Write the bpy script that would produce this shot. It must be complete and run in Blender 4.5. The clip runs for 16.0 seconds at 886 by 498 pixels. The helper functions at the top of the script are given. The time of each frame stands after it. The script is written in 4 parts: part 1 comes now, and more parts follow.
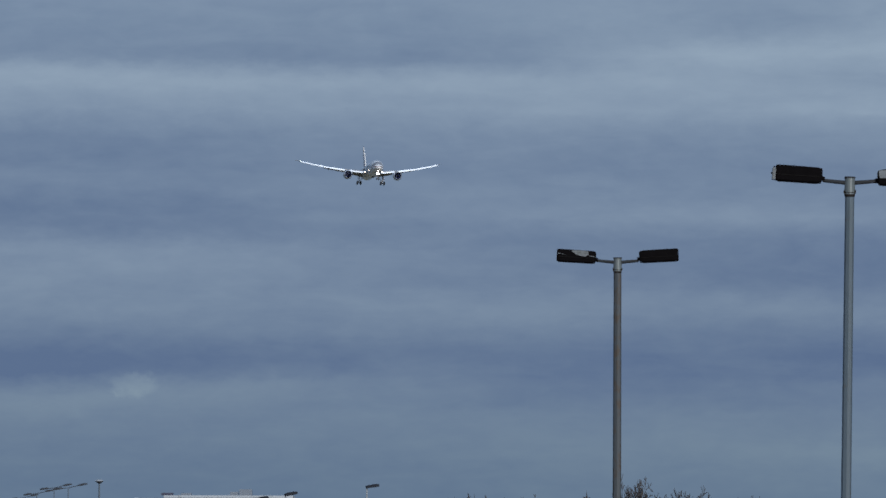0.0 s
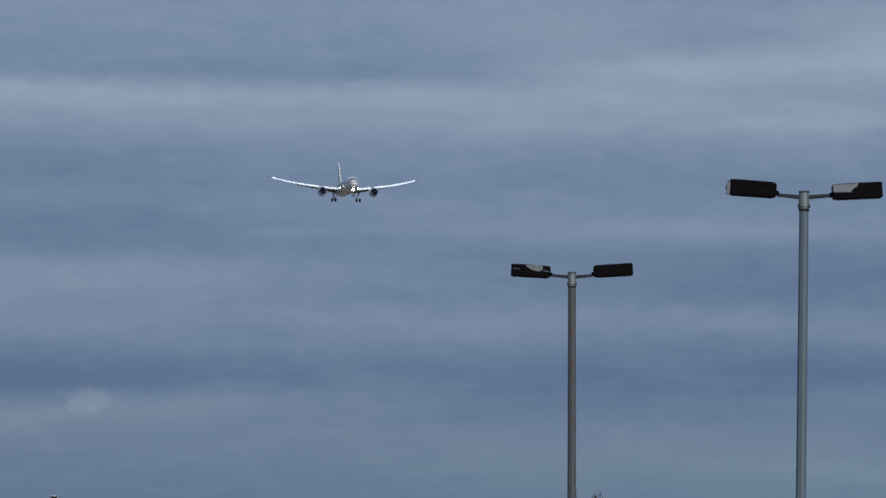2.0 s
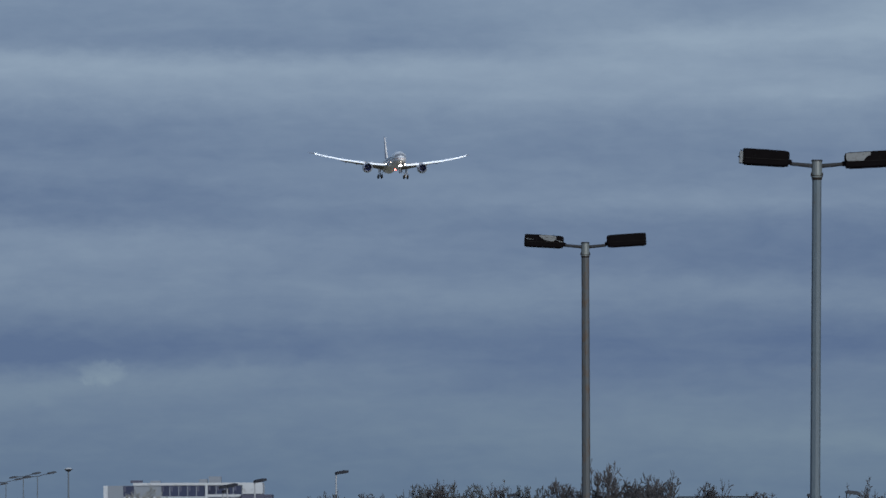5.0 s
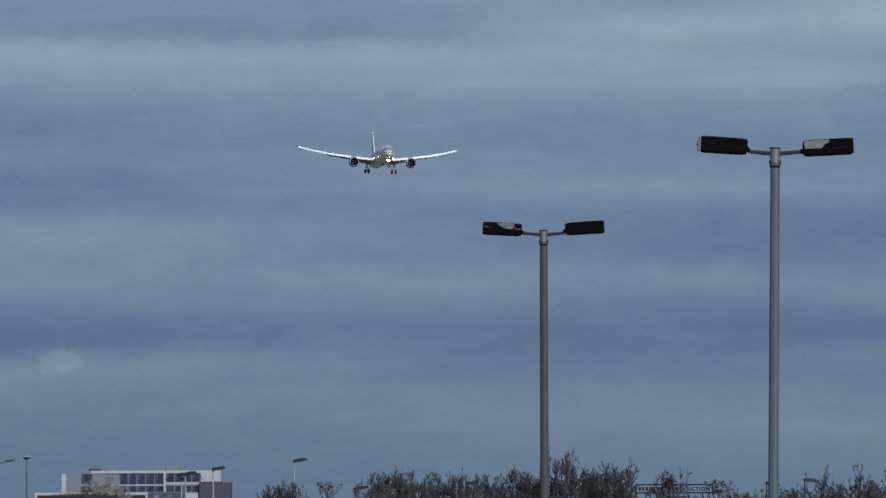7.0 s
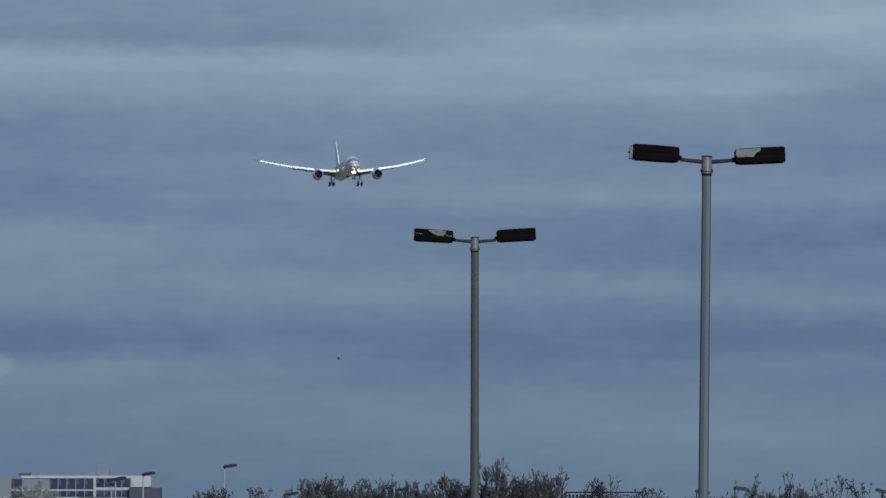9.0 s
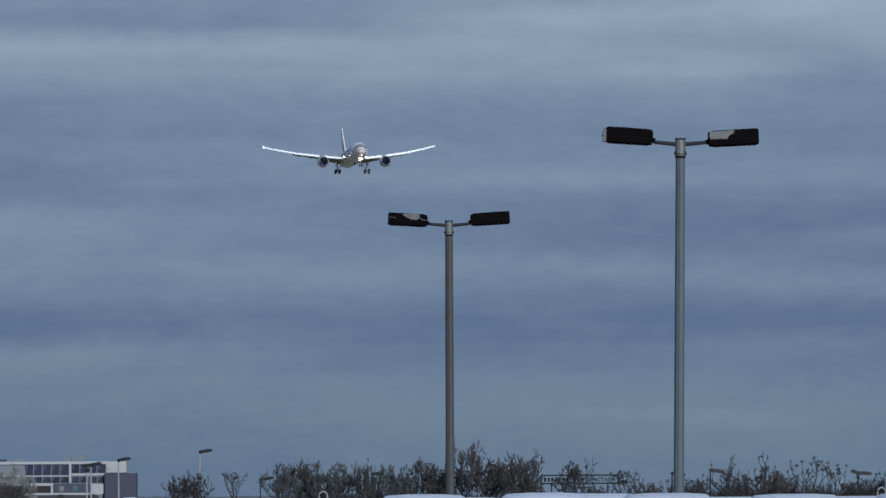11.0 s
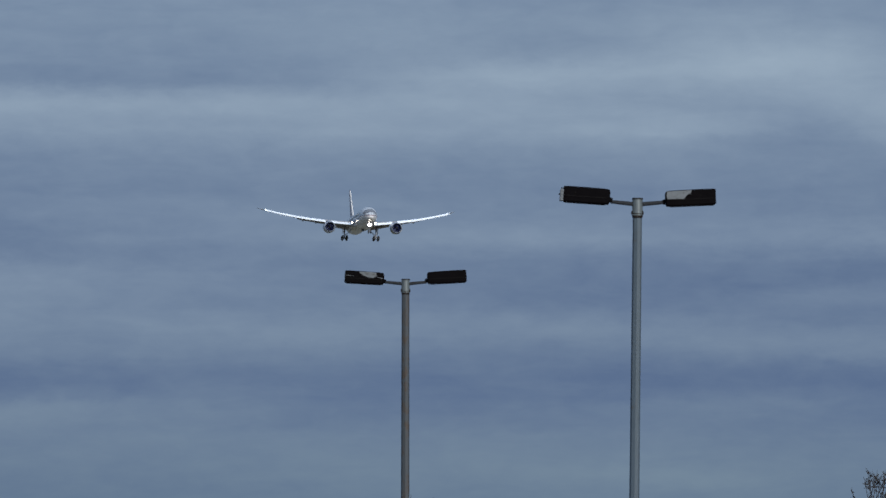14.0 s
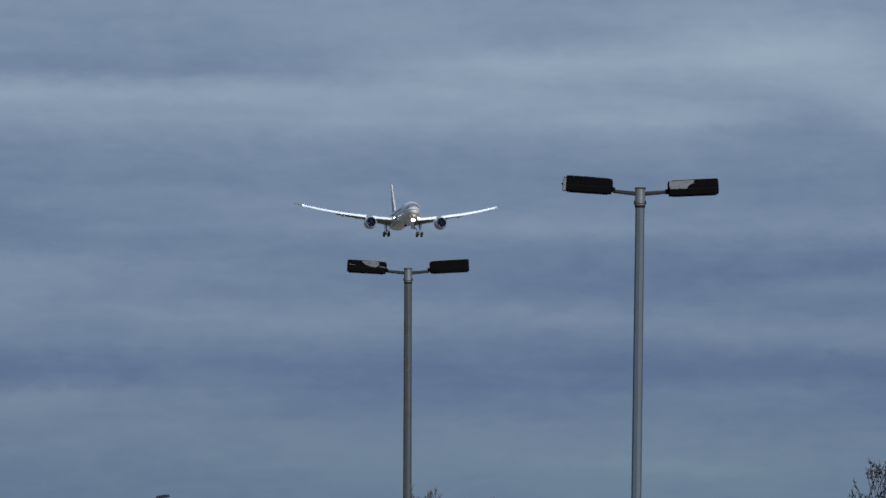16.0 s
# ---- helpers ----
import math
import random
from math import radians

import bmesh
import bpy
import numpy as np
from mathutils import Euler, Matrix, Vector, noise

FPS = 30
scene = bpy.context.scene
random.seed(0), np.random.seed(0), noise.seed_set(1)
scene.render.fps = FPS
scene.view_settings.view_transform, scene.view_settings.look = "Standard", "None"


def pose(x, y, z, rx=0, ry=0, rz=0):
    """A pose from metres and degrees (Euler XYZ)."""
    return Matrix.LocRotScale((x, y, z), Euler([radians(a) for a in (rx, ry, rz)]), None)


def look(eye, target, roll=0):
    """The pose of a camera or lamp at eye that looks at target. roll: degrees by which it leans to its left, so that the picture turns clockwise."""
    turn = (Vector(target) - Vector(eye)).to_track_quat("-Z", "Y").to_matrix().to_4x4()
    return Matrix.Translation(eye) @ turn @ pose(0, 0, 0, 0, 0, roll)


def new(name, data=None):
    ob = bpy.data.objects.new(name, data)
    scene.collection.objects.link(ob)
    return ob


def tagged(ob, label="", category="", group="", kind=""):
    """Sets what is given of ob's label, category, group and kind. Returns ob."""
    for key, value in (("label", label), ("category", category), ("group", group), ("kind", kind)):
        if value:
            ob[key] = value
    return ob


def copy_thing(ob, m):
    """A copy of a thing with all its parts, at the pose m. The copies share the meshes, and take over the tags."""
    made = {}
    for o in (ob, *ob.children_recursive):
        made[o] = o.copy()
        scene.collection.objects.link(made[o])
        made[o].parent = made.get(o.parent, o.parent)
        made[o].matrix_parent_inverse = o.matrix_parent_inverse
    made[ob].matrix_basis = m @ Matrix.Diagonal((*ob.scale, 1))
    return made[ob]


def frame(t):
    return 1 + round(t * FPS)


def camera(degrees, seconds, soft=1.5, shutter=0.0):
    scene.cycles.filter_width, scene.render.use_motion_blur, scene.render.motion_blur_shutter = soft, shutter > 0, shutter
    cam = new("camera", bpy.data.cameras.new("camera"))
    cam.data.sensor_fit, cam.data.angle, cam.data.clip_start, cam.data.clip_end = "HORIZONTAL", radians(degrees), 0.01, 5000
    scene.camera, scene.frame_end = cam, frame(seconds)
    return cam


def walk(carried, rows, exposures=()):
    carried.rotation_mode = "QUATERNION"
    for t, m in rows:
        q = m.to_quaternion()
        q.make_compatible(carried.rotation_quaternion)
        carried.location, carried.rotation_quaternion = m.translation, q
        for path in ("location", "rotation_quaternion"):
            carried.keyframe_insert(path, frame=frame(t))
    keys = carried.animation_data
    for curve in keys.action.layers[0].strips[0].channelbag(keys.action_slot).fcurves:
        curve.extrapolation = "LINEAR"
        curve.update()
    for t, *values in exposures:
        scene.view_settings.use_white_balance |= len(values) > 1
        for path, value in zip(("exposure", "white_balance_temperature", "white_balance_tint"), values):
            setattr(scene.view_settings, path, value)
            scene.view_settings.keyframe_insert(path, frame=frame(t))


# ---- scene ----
# The camera stands on the spot, held in the hand, at the long end of its zoom.
EYE = (0.0, 0.0, 1.65)
cam = camera(5.878, 16.0, soft=1.6)
# seconds, where the axis meets the upright plane 100 m ahead (x and z), lean
walk(cam, [(t, look(EYE, (x, 100.0, z), roll)) for t, x, z, roll in (
    (0, -1.6542, 4.9499, 0.15),
    (0.1, -1.4677, 5.0313, 0.11),
    (0.2, -1.5282, 5.1609, 0.08),
    (0.3, -1.4977, 5.0638, 0.04),
    (0.4, -1.3841, 5.0575, 0.01),
    (0.5, -1.4511, 5.1892, -0.03),
    (0.6, -1.5655, 5.1788, -0.00),
    (0.7, -1.5581, 4.9889, 0.02),
    (0.8, -1.5731, 4.7308, 0.05),
    (0.9, -1.5051, 4.8208, 0.07),
    (1, -1.3977, 4.6340, 0.10),
    (1.1, -1.3384, 4.6019, 0.07),
    (1.2, -1.2630, 4.7163, 0.04),
    (1.3, -1.1648, 4.6567, 0.00),
    (1.4, -1.1044, 4.6576, -0.03),
    (1.5, -1.0590, 4.6085, -0.06),
    (1.6, -1.0211, 4.7409, -0.04),
    (1.7, -1.0060, 4.8084, -0.01),
    (1.8, -1.1573, 5.0346, 0.01),
    (1.9, -1.0364, 5.0794, 0.04),
    (2, -1.1253, 5.1233, 0.06),
    (2.1, -1.1955, 5.0850, 0.11),
    (2.2, -1.2408, 4.9550, 0.15),
    (2.3, -1.2561, 4.9915, 0.20),
    (2.4, -1.3395, 5.0049, 0.25),
    (2.5, -1.4613, 4.9426, 0.29),
    (2.6, -1.4219, 4.8295, 0.28),
    (2.7, -1.5877, 4.7006, 0.27),
    (2.8, -1.4823, 4.7923, 0.26),
    (2.9, -1.5353, 4.8227, 0.24),
    (3, -1.5264, 4.9626, 0.23),
    (3.1, -1.5204, 4.8921, 0.21),
    (3.2, -1.5284, 5.0365, 0.18),
    (3.3, -1.4982, 5.0601, 0.16),
    (3.4, -1.5133, 5.1063, 0.13),
    (3.5, -1.5905, 5.2228, 0.10),
    (3.6, -1.7324, 5.1227, 0.08),
    (3.7, -1.8305, 5.0705, 0.06),
    (3.8, -1.6187, 5.0791, 0.04),
    (3.9, -1.5732, 4.9438, 0.01),
    (4, -1.4135, 4.8171, -0.01),
    (4.1, -1.3008, 4.9231, -0.06),
    (4.2, -1.3535, 5.0077, -0.10),
    (4.3, -1.4516, 5.0471, -0.14),
    (4.4, -1.5196, 5.0033, -0.19),
    (4.5, -1.4000, 4.9722, -0.23),
    (4.6, -1.3083, 4.8679, -0.23),
    (4.7, -1.3142, 4.8081, -0.24),
    (6.8, -0.7719, 4.7306, -0.28),
    (6.9, -0.8329, 4.6475, -0.28),
    (7, -0.7958, 4.6396, -0.27),
    (7.1, -0.7194, 4.6618, -0.26),
    (7.2, -0.5072, 4.7515, -0.25),
    (7.3, -0.4915, 4.8874, -0.25),
    (7.4, -0.4238, 4.8038, -0.24),
    (7.5, -0.4875, 4.7630, -0.23),
    (7.6, -0.4539, 4.8412, -0.20),
    (7.7, -0.4459, 4.9693, -0.17),
    (7.8, -0.5822, 4.9466, -0.14),
    (7.9, -0.6201, 4.9235, -0.12),
    (8, -0.5688, 4.9463, -0.09),
    (8.1, -0.6051, 4.8847, -0.06),
    (8.2, -0.4237, 4.8160, -0.02),
    (8.3, -0.3556, 4.7626, 0.01),
    (8.4, -0.2270, 4.7192, 0.04),
    (8.5, -0.3612, 4.7353, 0.07),
    (8.6, -0.1742, 4.9156, 0.06),
    (8.7, -0.1062, 4.9158, 0.05),
    (8.8, -0.0229, 4.8101, 0.04),
    (8.9, 0.0225, 4.7875, 0.03),
    (9, 0.0010, 4.7154, 0.02),
    (9.1, -0.1212, 4.7649, 0.01),
    (9.2, -0.2195, 4.8784, 0.00),
    (9.3, -0.2498, 4.8104, -0.00),
    (9.4, -0.0985, 4.7953, -0.01),
    (9.5, -0.0698, 4.7328, -0.02),
    (9.6, -0.0835, 4.6518, -0.03),
    (9.7, 0.0831, 4.6668, -0.04),
    (11.8, 0.2719, 4.4593, -0.37),
    (11.9, 0.3308, 4.5323, -0.34),
    (12, 0.3200, 4.6056, -0.31),
    (12.1, 0.3363, 4.6797, -0.29),
    (12.2, 0.4198, 4.7322, -0.27),
    (12.3, 0.4505, 4.8304, -0.25),
    (12.4, 0.4203, 4.8457, -0.24),
    (12.5, 0.4277, 4.6926, -0.22),
    (12.6, 0.4353, 4.8003, -0.19),
    (12.7, 0.3524, 4.8989, -0.16),
    (12.8, 0.2238, 4.8916, -0.14),
    (12.9, 0.2239, 4.9520, -0.11),
    (13, 0.3413, 4.9949, -0.08),
    (13.1, 0.4432, 5.0878, -0.06),
    (13.2, 0.6700, 5.1784, -0.04),
    (13.3, 0.6775, 5.2012, -0.02),
    (13.4, 0.7303, 5.2996, -0.00),
    (13.5, 0.6736, 5.3163, 0.02),
    (13.6, 0.5864, 5.2997, 0.02),
    (13.7, 0.6393, 5.2544, 0.03),
    (13.8, 0.6166, 5.2317, 0.03),
    (13.9, 0.6695, 5.3225, 0.04),
    (14, 0.8040, 5.2031, 0.04),
    (14.1, 0.8360, 5.0881, 0.03),
    (14.2, 0.7907, 5.1485, 0.02),
    (14.3, 0.7605, 5.2316, 0.00),
    (14.4, 0.6774, 5.2164, -0.01),
    (14.5, 0.7188, 5.1470, -0.02),
    (14.6, 0.8966, 5.0728, 0.01),
    (14.7, 0.8436, 5.0957, 0.04),
    (14.8, 0.8434, 5.0808, 0.06),
    (14.9, 0.8052, 5.2701, 0.09),
    (15, 0.4642, 5.2407, 0.12),
    (15.1, 0.5174, 5.2773, 0.14),
    (15.2, 0.5923, 5.2762, 0.16),
    (15.3, 0.5240, 5.2818, 0.18),
    (15.4, 0.5808, 5.2309, 0.20),
    (15.5, 0.6492, 5.1934, 0.22),
    (15.6, 0.6550, 5.1064, 0.20),
    (15.7, 0.6493, 5.1119, 0.19),
    (15.8, 0.5928, 5.0833, 0.17),
    (15.9, 0.6893, 5.0722, 0.15),
    (16, 0.7746, 5.0791, 0.14),
)])

# ---- sky and sun ----
SUN_EL, SUN_AZ = radians(22), radians(160)
world = bpy.data.worlds.new("overcast")
scene.world = world
world.use_nodes = True
scene.view_settings.exposure = 0.0


class Nodes:
    """Short hand for a node tree."""

    def __init__(self, tree, keep=False):
        self.tree = tree
        if not keep:
            tree.nodes.clear()

    def add(self, kind):
        return self.tree.nodes.new(kind)

    def wire(self, source, socket):
        if isinstance(source, bpy.types.NodeSocket):
            self.tree.links.new(source, socket)
        else:
            socket.default_value = source

    def math(self, op, a, b=0.0, c=0.0, clamp=False):
        node = self.add("ShaderNodeMath")
        node.operation, node.use_clamp = op, clamp
        for i, v in enumerate((a, b, c)):
            self.wire(v, node.inputs[i])
        return node.outputs[0]

    def xyz(self, x, y, z):
        node = self.add("ShaderNodeCombineXYZ")
        for i, v in enumerate((x, y, z)):
            self.wire(v, node.inputs[i])
        return node.outputs[0]

    def noise(self, vector, scale, detail=3.0, rough=0.5, warp=0.0):
        node = self.add("ShaderNodeTexNoise")
        if vector is not None:
            self.wire(vector, node.inputs["Vector"])
        for key, v in (("Scale", scale), ("Detail", detail), ("Roughness", rough), ("Distortion", warp)):
            node.inputs[key].default_value = v
        return node.outputs[0]

    def span(self, value, a, b, c=0.0, d=1.0, smooth=True):
        node = self.add("ShaderNodeMapRange")
        node.interpolation_type, node.clamp = "SMOOTHSTEP" if smooth else "LINEAR", True
        for i, v in enumerate((value, a, b, c, d)):
            self.wire(v, node.inputs[i])
        return node.outputs[0]

    def ramp(self, fac, stops, mode):
        node = self.add("ShaderNodeValToRGB")
        node.color_ramp.interpolation = mode
        els = node.color_ramp.elements
        while len(els) > 1:
            els.remove(els[-1])
        for i, (p, c) in enumerate(stops):
            e = els[0] if i == 0 else els.new(p)
            e.position = p
            e.color = (c, c, c, 1) if isinstance(c, (int, float)) else (*c, 1)
        self.wire(fac, node.inputs[0])
        return node.outputs[0]

    def mix(self, fac, a, b, op="MIX"):
        node = self.add("ShaderNodeMix")
        node.data_type, node.blend_type = "RGBA", op
        self.wire(fac, node.inputs[0])
        for socket, v in ((node.inputs[6], a), (node.inputs[7], b)):
            self.wire((*v, 1) if isinstance(v, tuple) and len(v) == 3 else v, socket)
        return node.outputs[2]


def srgb(r, g, b):
    return tuple(((c / 255 + 0.055) / 1.055) ** 2.4 if c > 10 else c / 255 / 12.92 for c in (r, g, b))


# How bright the cloud is, height by height above the horizon
STRATUS = [(0.05, 0.21), (0.13, 0.26), (0.17, 0.31), (0.21, 0.3), (0.25, 0.13), (0.28, 0.01), (0.31, 0.08), (0.35, 0.22), (0.4, 0.3), (0.44, 0.21), (0.48, 0.16), (0.52, 0.22), (0.56, 0.43), (0.6, 0.34), (0.65, 0.3), (0.7, 0.41), (0.75, 0.59), (0.8, 0.49), (0.84, 0.31), (0.87, 0.39), (0.91, 0.44), (0.95, 0.46)]
# Layers of cloud upon it: bearing, height, half its length, half its depth, slope, gain
LAYERS = [
    (0.32, 0.128, 1.04, 0.119, -0.115, 0.11),
    (0.53, 0.137, 0.23, 0.023, -0.030, 0.12),
    (-0.69, 0.255, 0.76, 0.035, 0.048, 0.30),
    (0.69, 0.273, 0.47, 0.033, 0.007, 0.26),
    (0.87, 0.365, 0.67, 0.029, -0.054, 0.15),
    (-0.16, 0.382, 0.42, 0.047, 0.064, 0.13),
    (0.86, 0.462, 0.21, 0.025, 0.100, 0.13),
    (-0.82, 0.499, 0.87, 0.097, 0.028, 0.35),
    (-0.81, 0.559, 0.69, 0.044, -0.013, -0.42),
    (-0.92, 0.703, 0.34, 0.045, 0.001, -0.15),
    (0.74, 0.758, 0.17, 0.041, -0.039, -0.31),
    (0.62, 0.764, 0.23, 0.023, 0.014, 0.19),
    (-0.87, 0.813, 1.11, 0.031, -0.021, 0.26),
    (0.32, 0.846, 0.33, 0.033, 0.011, 0.41),
    (0.78, 0.862, 0.28, 0.073, -0.121, 0.42),
    (0.03, 0.912, 0.25, 0.090, -0.200, 0.11),
]
w = Nodes(world.node_tree)
way = w.add("ShaderNodeSeparateXYZ")
w.wire(w.add("ShaderNodeTexCoord").outputs["Generated"], way.inputs[0])
az = w.math("MULTIPLY", w.math("ARCTAN2", way.outputs[0], way.outputs[1]), 15.27)
el = w.math("MULTIPLY", w.math("ARCSINE", way.outputs[2]), 15.27)


def cloud_noise(across, up, seed, detail, rough, warp=0.0):
    """Noise about zero, drawn out along the horizon."""
    return w.math("SUBTRACT", w.noise(w.xyz(w.math("MULTIPLY", az, across), w.math("MULTIPLY", el, up), seed), 1.0, detail, rough, warp), 0.5)


wide = cloud_noise(3.3, 9.0, 3.1, 3.0, 0.5)
fine = cloud_noise(16.0, 30.0, 7.7, 4.0, 0.6)
az_w = w.math("MULTIPLY_ADD", wide, 0.10, az)
el_w = w.math("ADD", w.math("MULTIPLY_ADD", wide, 0.020, el), w.math("MULTIPLY", fine, 0.032))
bank = w.ramp(el_w, STRATUS, "LINEAR")
for bearing, height, length, depth, slope, gain in LAYERS:
    along = w.math("SUBTRACT", az_w, bearing)
    above = w.math("DIVIDE", w.math("SUBTRACT", w.math("SUBTRACT", el_w, height), w.math("MULTIPLY", along, slope)), depth)
    along = w.math("DIVIDE", along, length)
    off = w.math("MULTIPLY_ADD", along, along, w.math("MULTIPLY", above, above))
    bank = w.math("MULTIPLY_ADD", w.math("POWER", 0.36788, off), gain, bank)
bank = w.math("MULTIPLY_ADD", cloud_noise(5.0, 26.0, 1.3, 4.0, 0.55, 0.5), 0.20, bank)
bank = w.math("MULTIPLY_ADD", cloud_noise(13.0, 26.0, 8.4, 3.0, 0.55, 0.4), 0.13, bank)
bank = w.math("MULTIPLY_ADD", cloud_noise(26.0, 60.0, 5.2, 4.0, 0.65), 0.07, bank)
# one small heap of cloud standing on the lowest bank
puff = w.noise(w.xyz(az, el, 2.4), 55.0, 3.0, 0.6)
hu = w.math("DIVIDE", w.math("MULTIPLY_ADD", puff, 0.03, w.math("ADD", az, 0.785)), 0.042)
hv = w.math("DIVIDE", w.math("SUBTRACT", w.math("ADD", el, w.math("MULTIPLY", w.math("SUBTRACT", puff, 0.5), 0.030)), 0.262), 0.022)
heap = w.span(w.math("ADD", w.math("MULTIPLY", hu, hu), w.math("MULTIPLY", hv, hv)), 0.0, 1.5, 0.24, 0.0)
bank = w.math("MULTIPLY_ADD", w.math("ADD", bank, heap), 1.27, -0.165, clamp=True)
low = w.span(el, 0.05, 0.60, 1.0, 0.0)
dark = w.mix(w.span(el, 0.0, 0.30, 0.6, 0.0), srgb(83, 106, 142), srgb(93, 116, 140))
light = w.mix(low, srgb(149, 168, 188), srgb(130, 151, 164))
cloud = w.mix(bank, dark, light)
lift = w.span(way.outputs[2], 0.08, 0.9, 1.0, 1.9)
cloud = w.mix(1.0, cloud, w.xyz(lift, lift, lift), "MULTIPLY")
nishita = w.add("ShaderNodeTexSky")
nishita.sky_type, nishita.sun_disc, nishita.sun_elevation, nishita.sun_rotation = "NISHITA", False, SUN_EL, SUN_AZ
thin = w.mix(1.0, nishita.outputs[0], (0.1, 0.1, 0.1), "MULTIPLY")
background = w.add("ShaderNodeBackground")
w.wire(w.mix(0.04, cloud, thin), background.inputs[0])
background.inputs[1].default_value = 1.0
w.tree.links.new(background.outputs[0], w.add("ShaderNodeOutputWorld").inputs[0])

sun = new("sun", bpy.data.lights.new("sun", "SUN"))
sun.data.energy, sun.data.angle, sun.data.color = 3.5, radians(8), (1.0, 0.97, 0.93)
sun.matrix_world = look((60 * math.sin(SUN_AZ) * math.cos(SUN_EL), 60 * math.cos(SUN_AZ) * math.cos(SUN_EL), 60 * math.sin(SUN_EL)), (0, 0, 0))


# ---- materials ----
def material(name, colour, rough=0.6, metal=0.0, vary=0.15, scale=2.0, fine=30.0, bump=0.0, stain_or_glint=None, stain_or_glint_at=0.6, coat=0.0, per_object=0.0, spec=0.5):
    """A surface with broad and fine variation, an optional colour for stains or painted glints, and fine relief."""
    m = bpy.data.materials.new(name)
    m.use_nodes = True
    n = Nodes(m.node_tree)
    obj = n.add("ShaderNodeTexCoord").outputs["Object"]
    broad, grain = n.noise(obj, scale, 4.0, 0.6), n.noise(obj, fine, 3.0, 0.6)
    shade = n.math("ADD", n.math("MULTIPLY", n.math("SUBTRACT", broad, 0.5), 2 * vary), n.math("MULTIPLY", n.math("SUBTRACT", grain, 0.5), vary))
    if per_object:
        shade = n.math("ADD", shade, n.math("MULTIPLY", n.math("SUBTRACT", n.add("ShaderNodeObjectInfo").outputs["Random"], 0.5), per_object))
    gain = n.math("ADD", shade, 1.0)
    col = n.mix(1.0, colour, n.xyz(gain, gain, gain), "MULTIPLY")
    if stain_or_glint:
        col = n.mix(n.span(n.noise(obj, scale * 2.3, 5.0, 0.65, 0.5), stain_or_glint_at, stain_or_glint_at + 0.12), col, stain_or_glint)
    bsdf = n.add("ShaderNodeBsdfPrincipled")
    n.wire(col, bsdf.inputs["Base Color"])
    n.wire(n.math("ADD", rough, n.math("MULTIPLY", n.math("SUBTRACT", grain, 0.5), 0.2), clamp=True), bsdf.inputs["Roughness"])
    bsdf.inputs["Metallic"].default_value = metal
    bsdf.inputs["Coat Weight"].default_value = coat
    bsdf.inputs["Specular IOR Level"].default_value = spec
    if bump:
        b = n.add("ShaderNodeBump")
        b.inputs["Strength"].default_value, b.inputs["Distance"].default_value = 0.6, bump
        n.wire(grain, b.inputs["Height"])
        n.tree.links.new(b.outputs[0], bsdf.inputs["Normal"])
    n.tree.links.new(bsdf.outputs[0], n.add("ShaderNodeOutputMaterial").inputs[0])
    return m


def glowing(name, colour, strength):
    m = bpy.data.materials.new(name)
    m.use_nodes = True
    n = Nodes(m.node_tree)
    e = n.add("ShaderNodeEmission")
    e.inputs[0].default_value, e.inputs[1].default_value = (*colour, 1), strength
    n.tree.links.new(e.outputs[0], n.add("ShaderNodeOutputMaterial").inputs[0])
    return m


def livery():
    """Greyer paint above, a thin maroon line, and below a paler tone lifted to imitate landing-light spill."""
    m = material("airliner livery", (0.60, 0.60, 0.62), 0.35, vary=0.06, scale=0.25, fine=2.5, coat=0.3)
    n = Nodes(m.node_tree, True)
    bsdf = next(x for x in n.tree.nodes if x.type == "BSDF_PRINCIPLED")
    lower = bsdf.inputs["Base Color"].links[0].from_socket
    z = n.add("ShaderNodeSeparateXYZ")
    n.wire(n.add("ShaderNodeTexCoord").outputs["Object"], z.inputs[0])
    upper = n.mix(n.span(z.outputs[2], 2.18, 2.24, smooth=False), lower, (0.43, 0.46, 0.49))
    line = n.math("MULTIPLY", n.span(z.outputs[2], 1.92, 1.96, smooth=False), n.span(z.outputs[2], 2.18, 2.22, 1.0, 0.0, smooth=False))
    n.wire(n.mix(line, upper, (0.14, 0.075, 0.075)), bsdf.inputs["Base Color"])
    return m


LIVERY = livery()
ASPHALT = material("asphalt", (0.05, 0.05, 0.052), 0.9, vary=0.3, scale=0.15, fine=18, bump=0.004)
GRASS = material("grass", (0.13, 0.12, 0.08), 0.95, vary=0.4, scale=0.02, fine=3.0, stain_or_glint=(0.19, 0.165, 0.12))
GALVANISED = material("galvanised steel", (0.060, 0.083, 0.102), 0.6, 0.15, vary=0.18, scale=1.6, fine=14, stain_or_glint=(0.065, 0.058, 0.05), stain_or_glint_at=0.62)
SPIGOT = material("weathered steel", (0.098, 0.118, 0.125), 0.5, 0.2, vary=0.2, scale=6, fine=40, stain_or_glint=(0.10, 0.08, 0.065), stain_or_glint_at=0.62)
BLACK = material("black housing", (0.0035, 0.003, 0.0035), 0.75, vary=0.4, scale=5, fine=60, spec=0.02)
PEELED = material("peeled grey coat", (0.098, 0.112, 0.122), 0.7, vary=0.3, scale=8, fine=60, stain_or_glint=(0.03, 0.03, 0.03), stain_or_glint_at=0.53)
RUSTY = material("stained galvanised steel", (0.040, 0.048, 0.055), 0.65, 0.12, vary=0.22, scale=1.2, fine=14, stain_or_glint=(0.046, 0.036, 0.029), stain_or_glint_at=0.49)
RUST = material("rusted steel", (0.014, 0.0105, 0.009), 0.85, vary=0.35, scale=9, fine=50, spec=0.2)
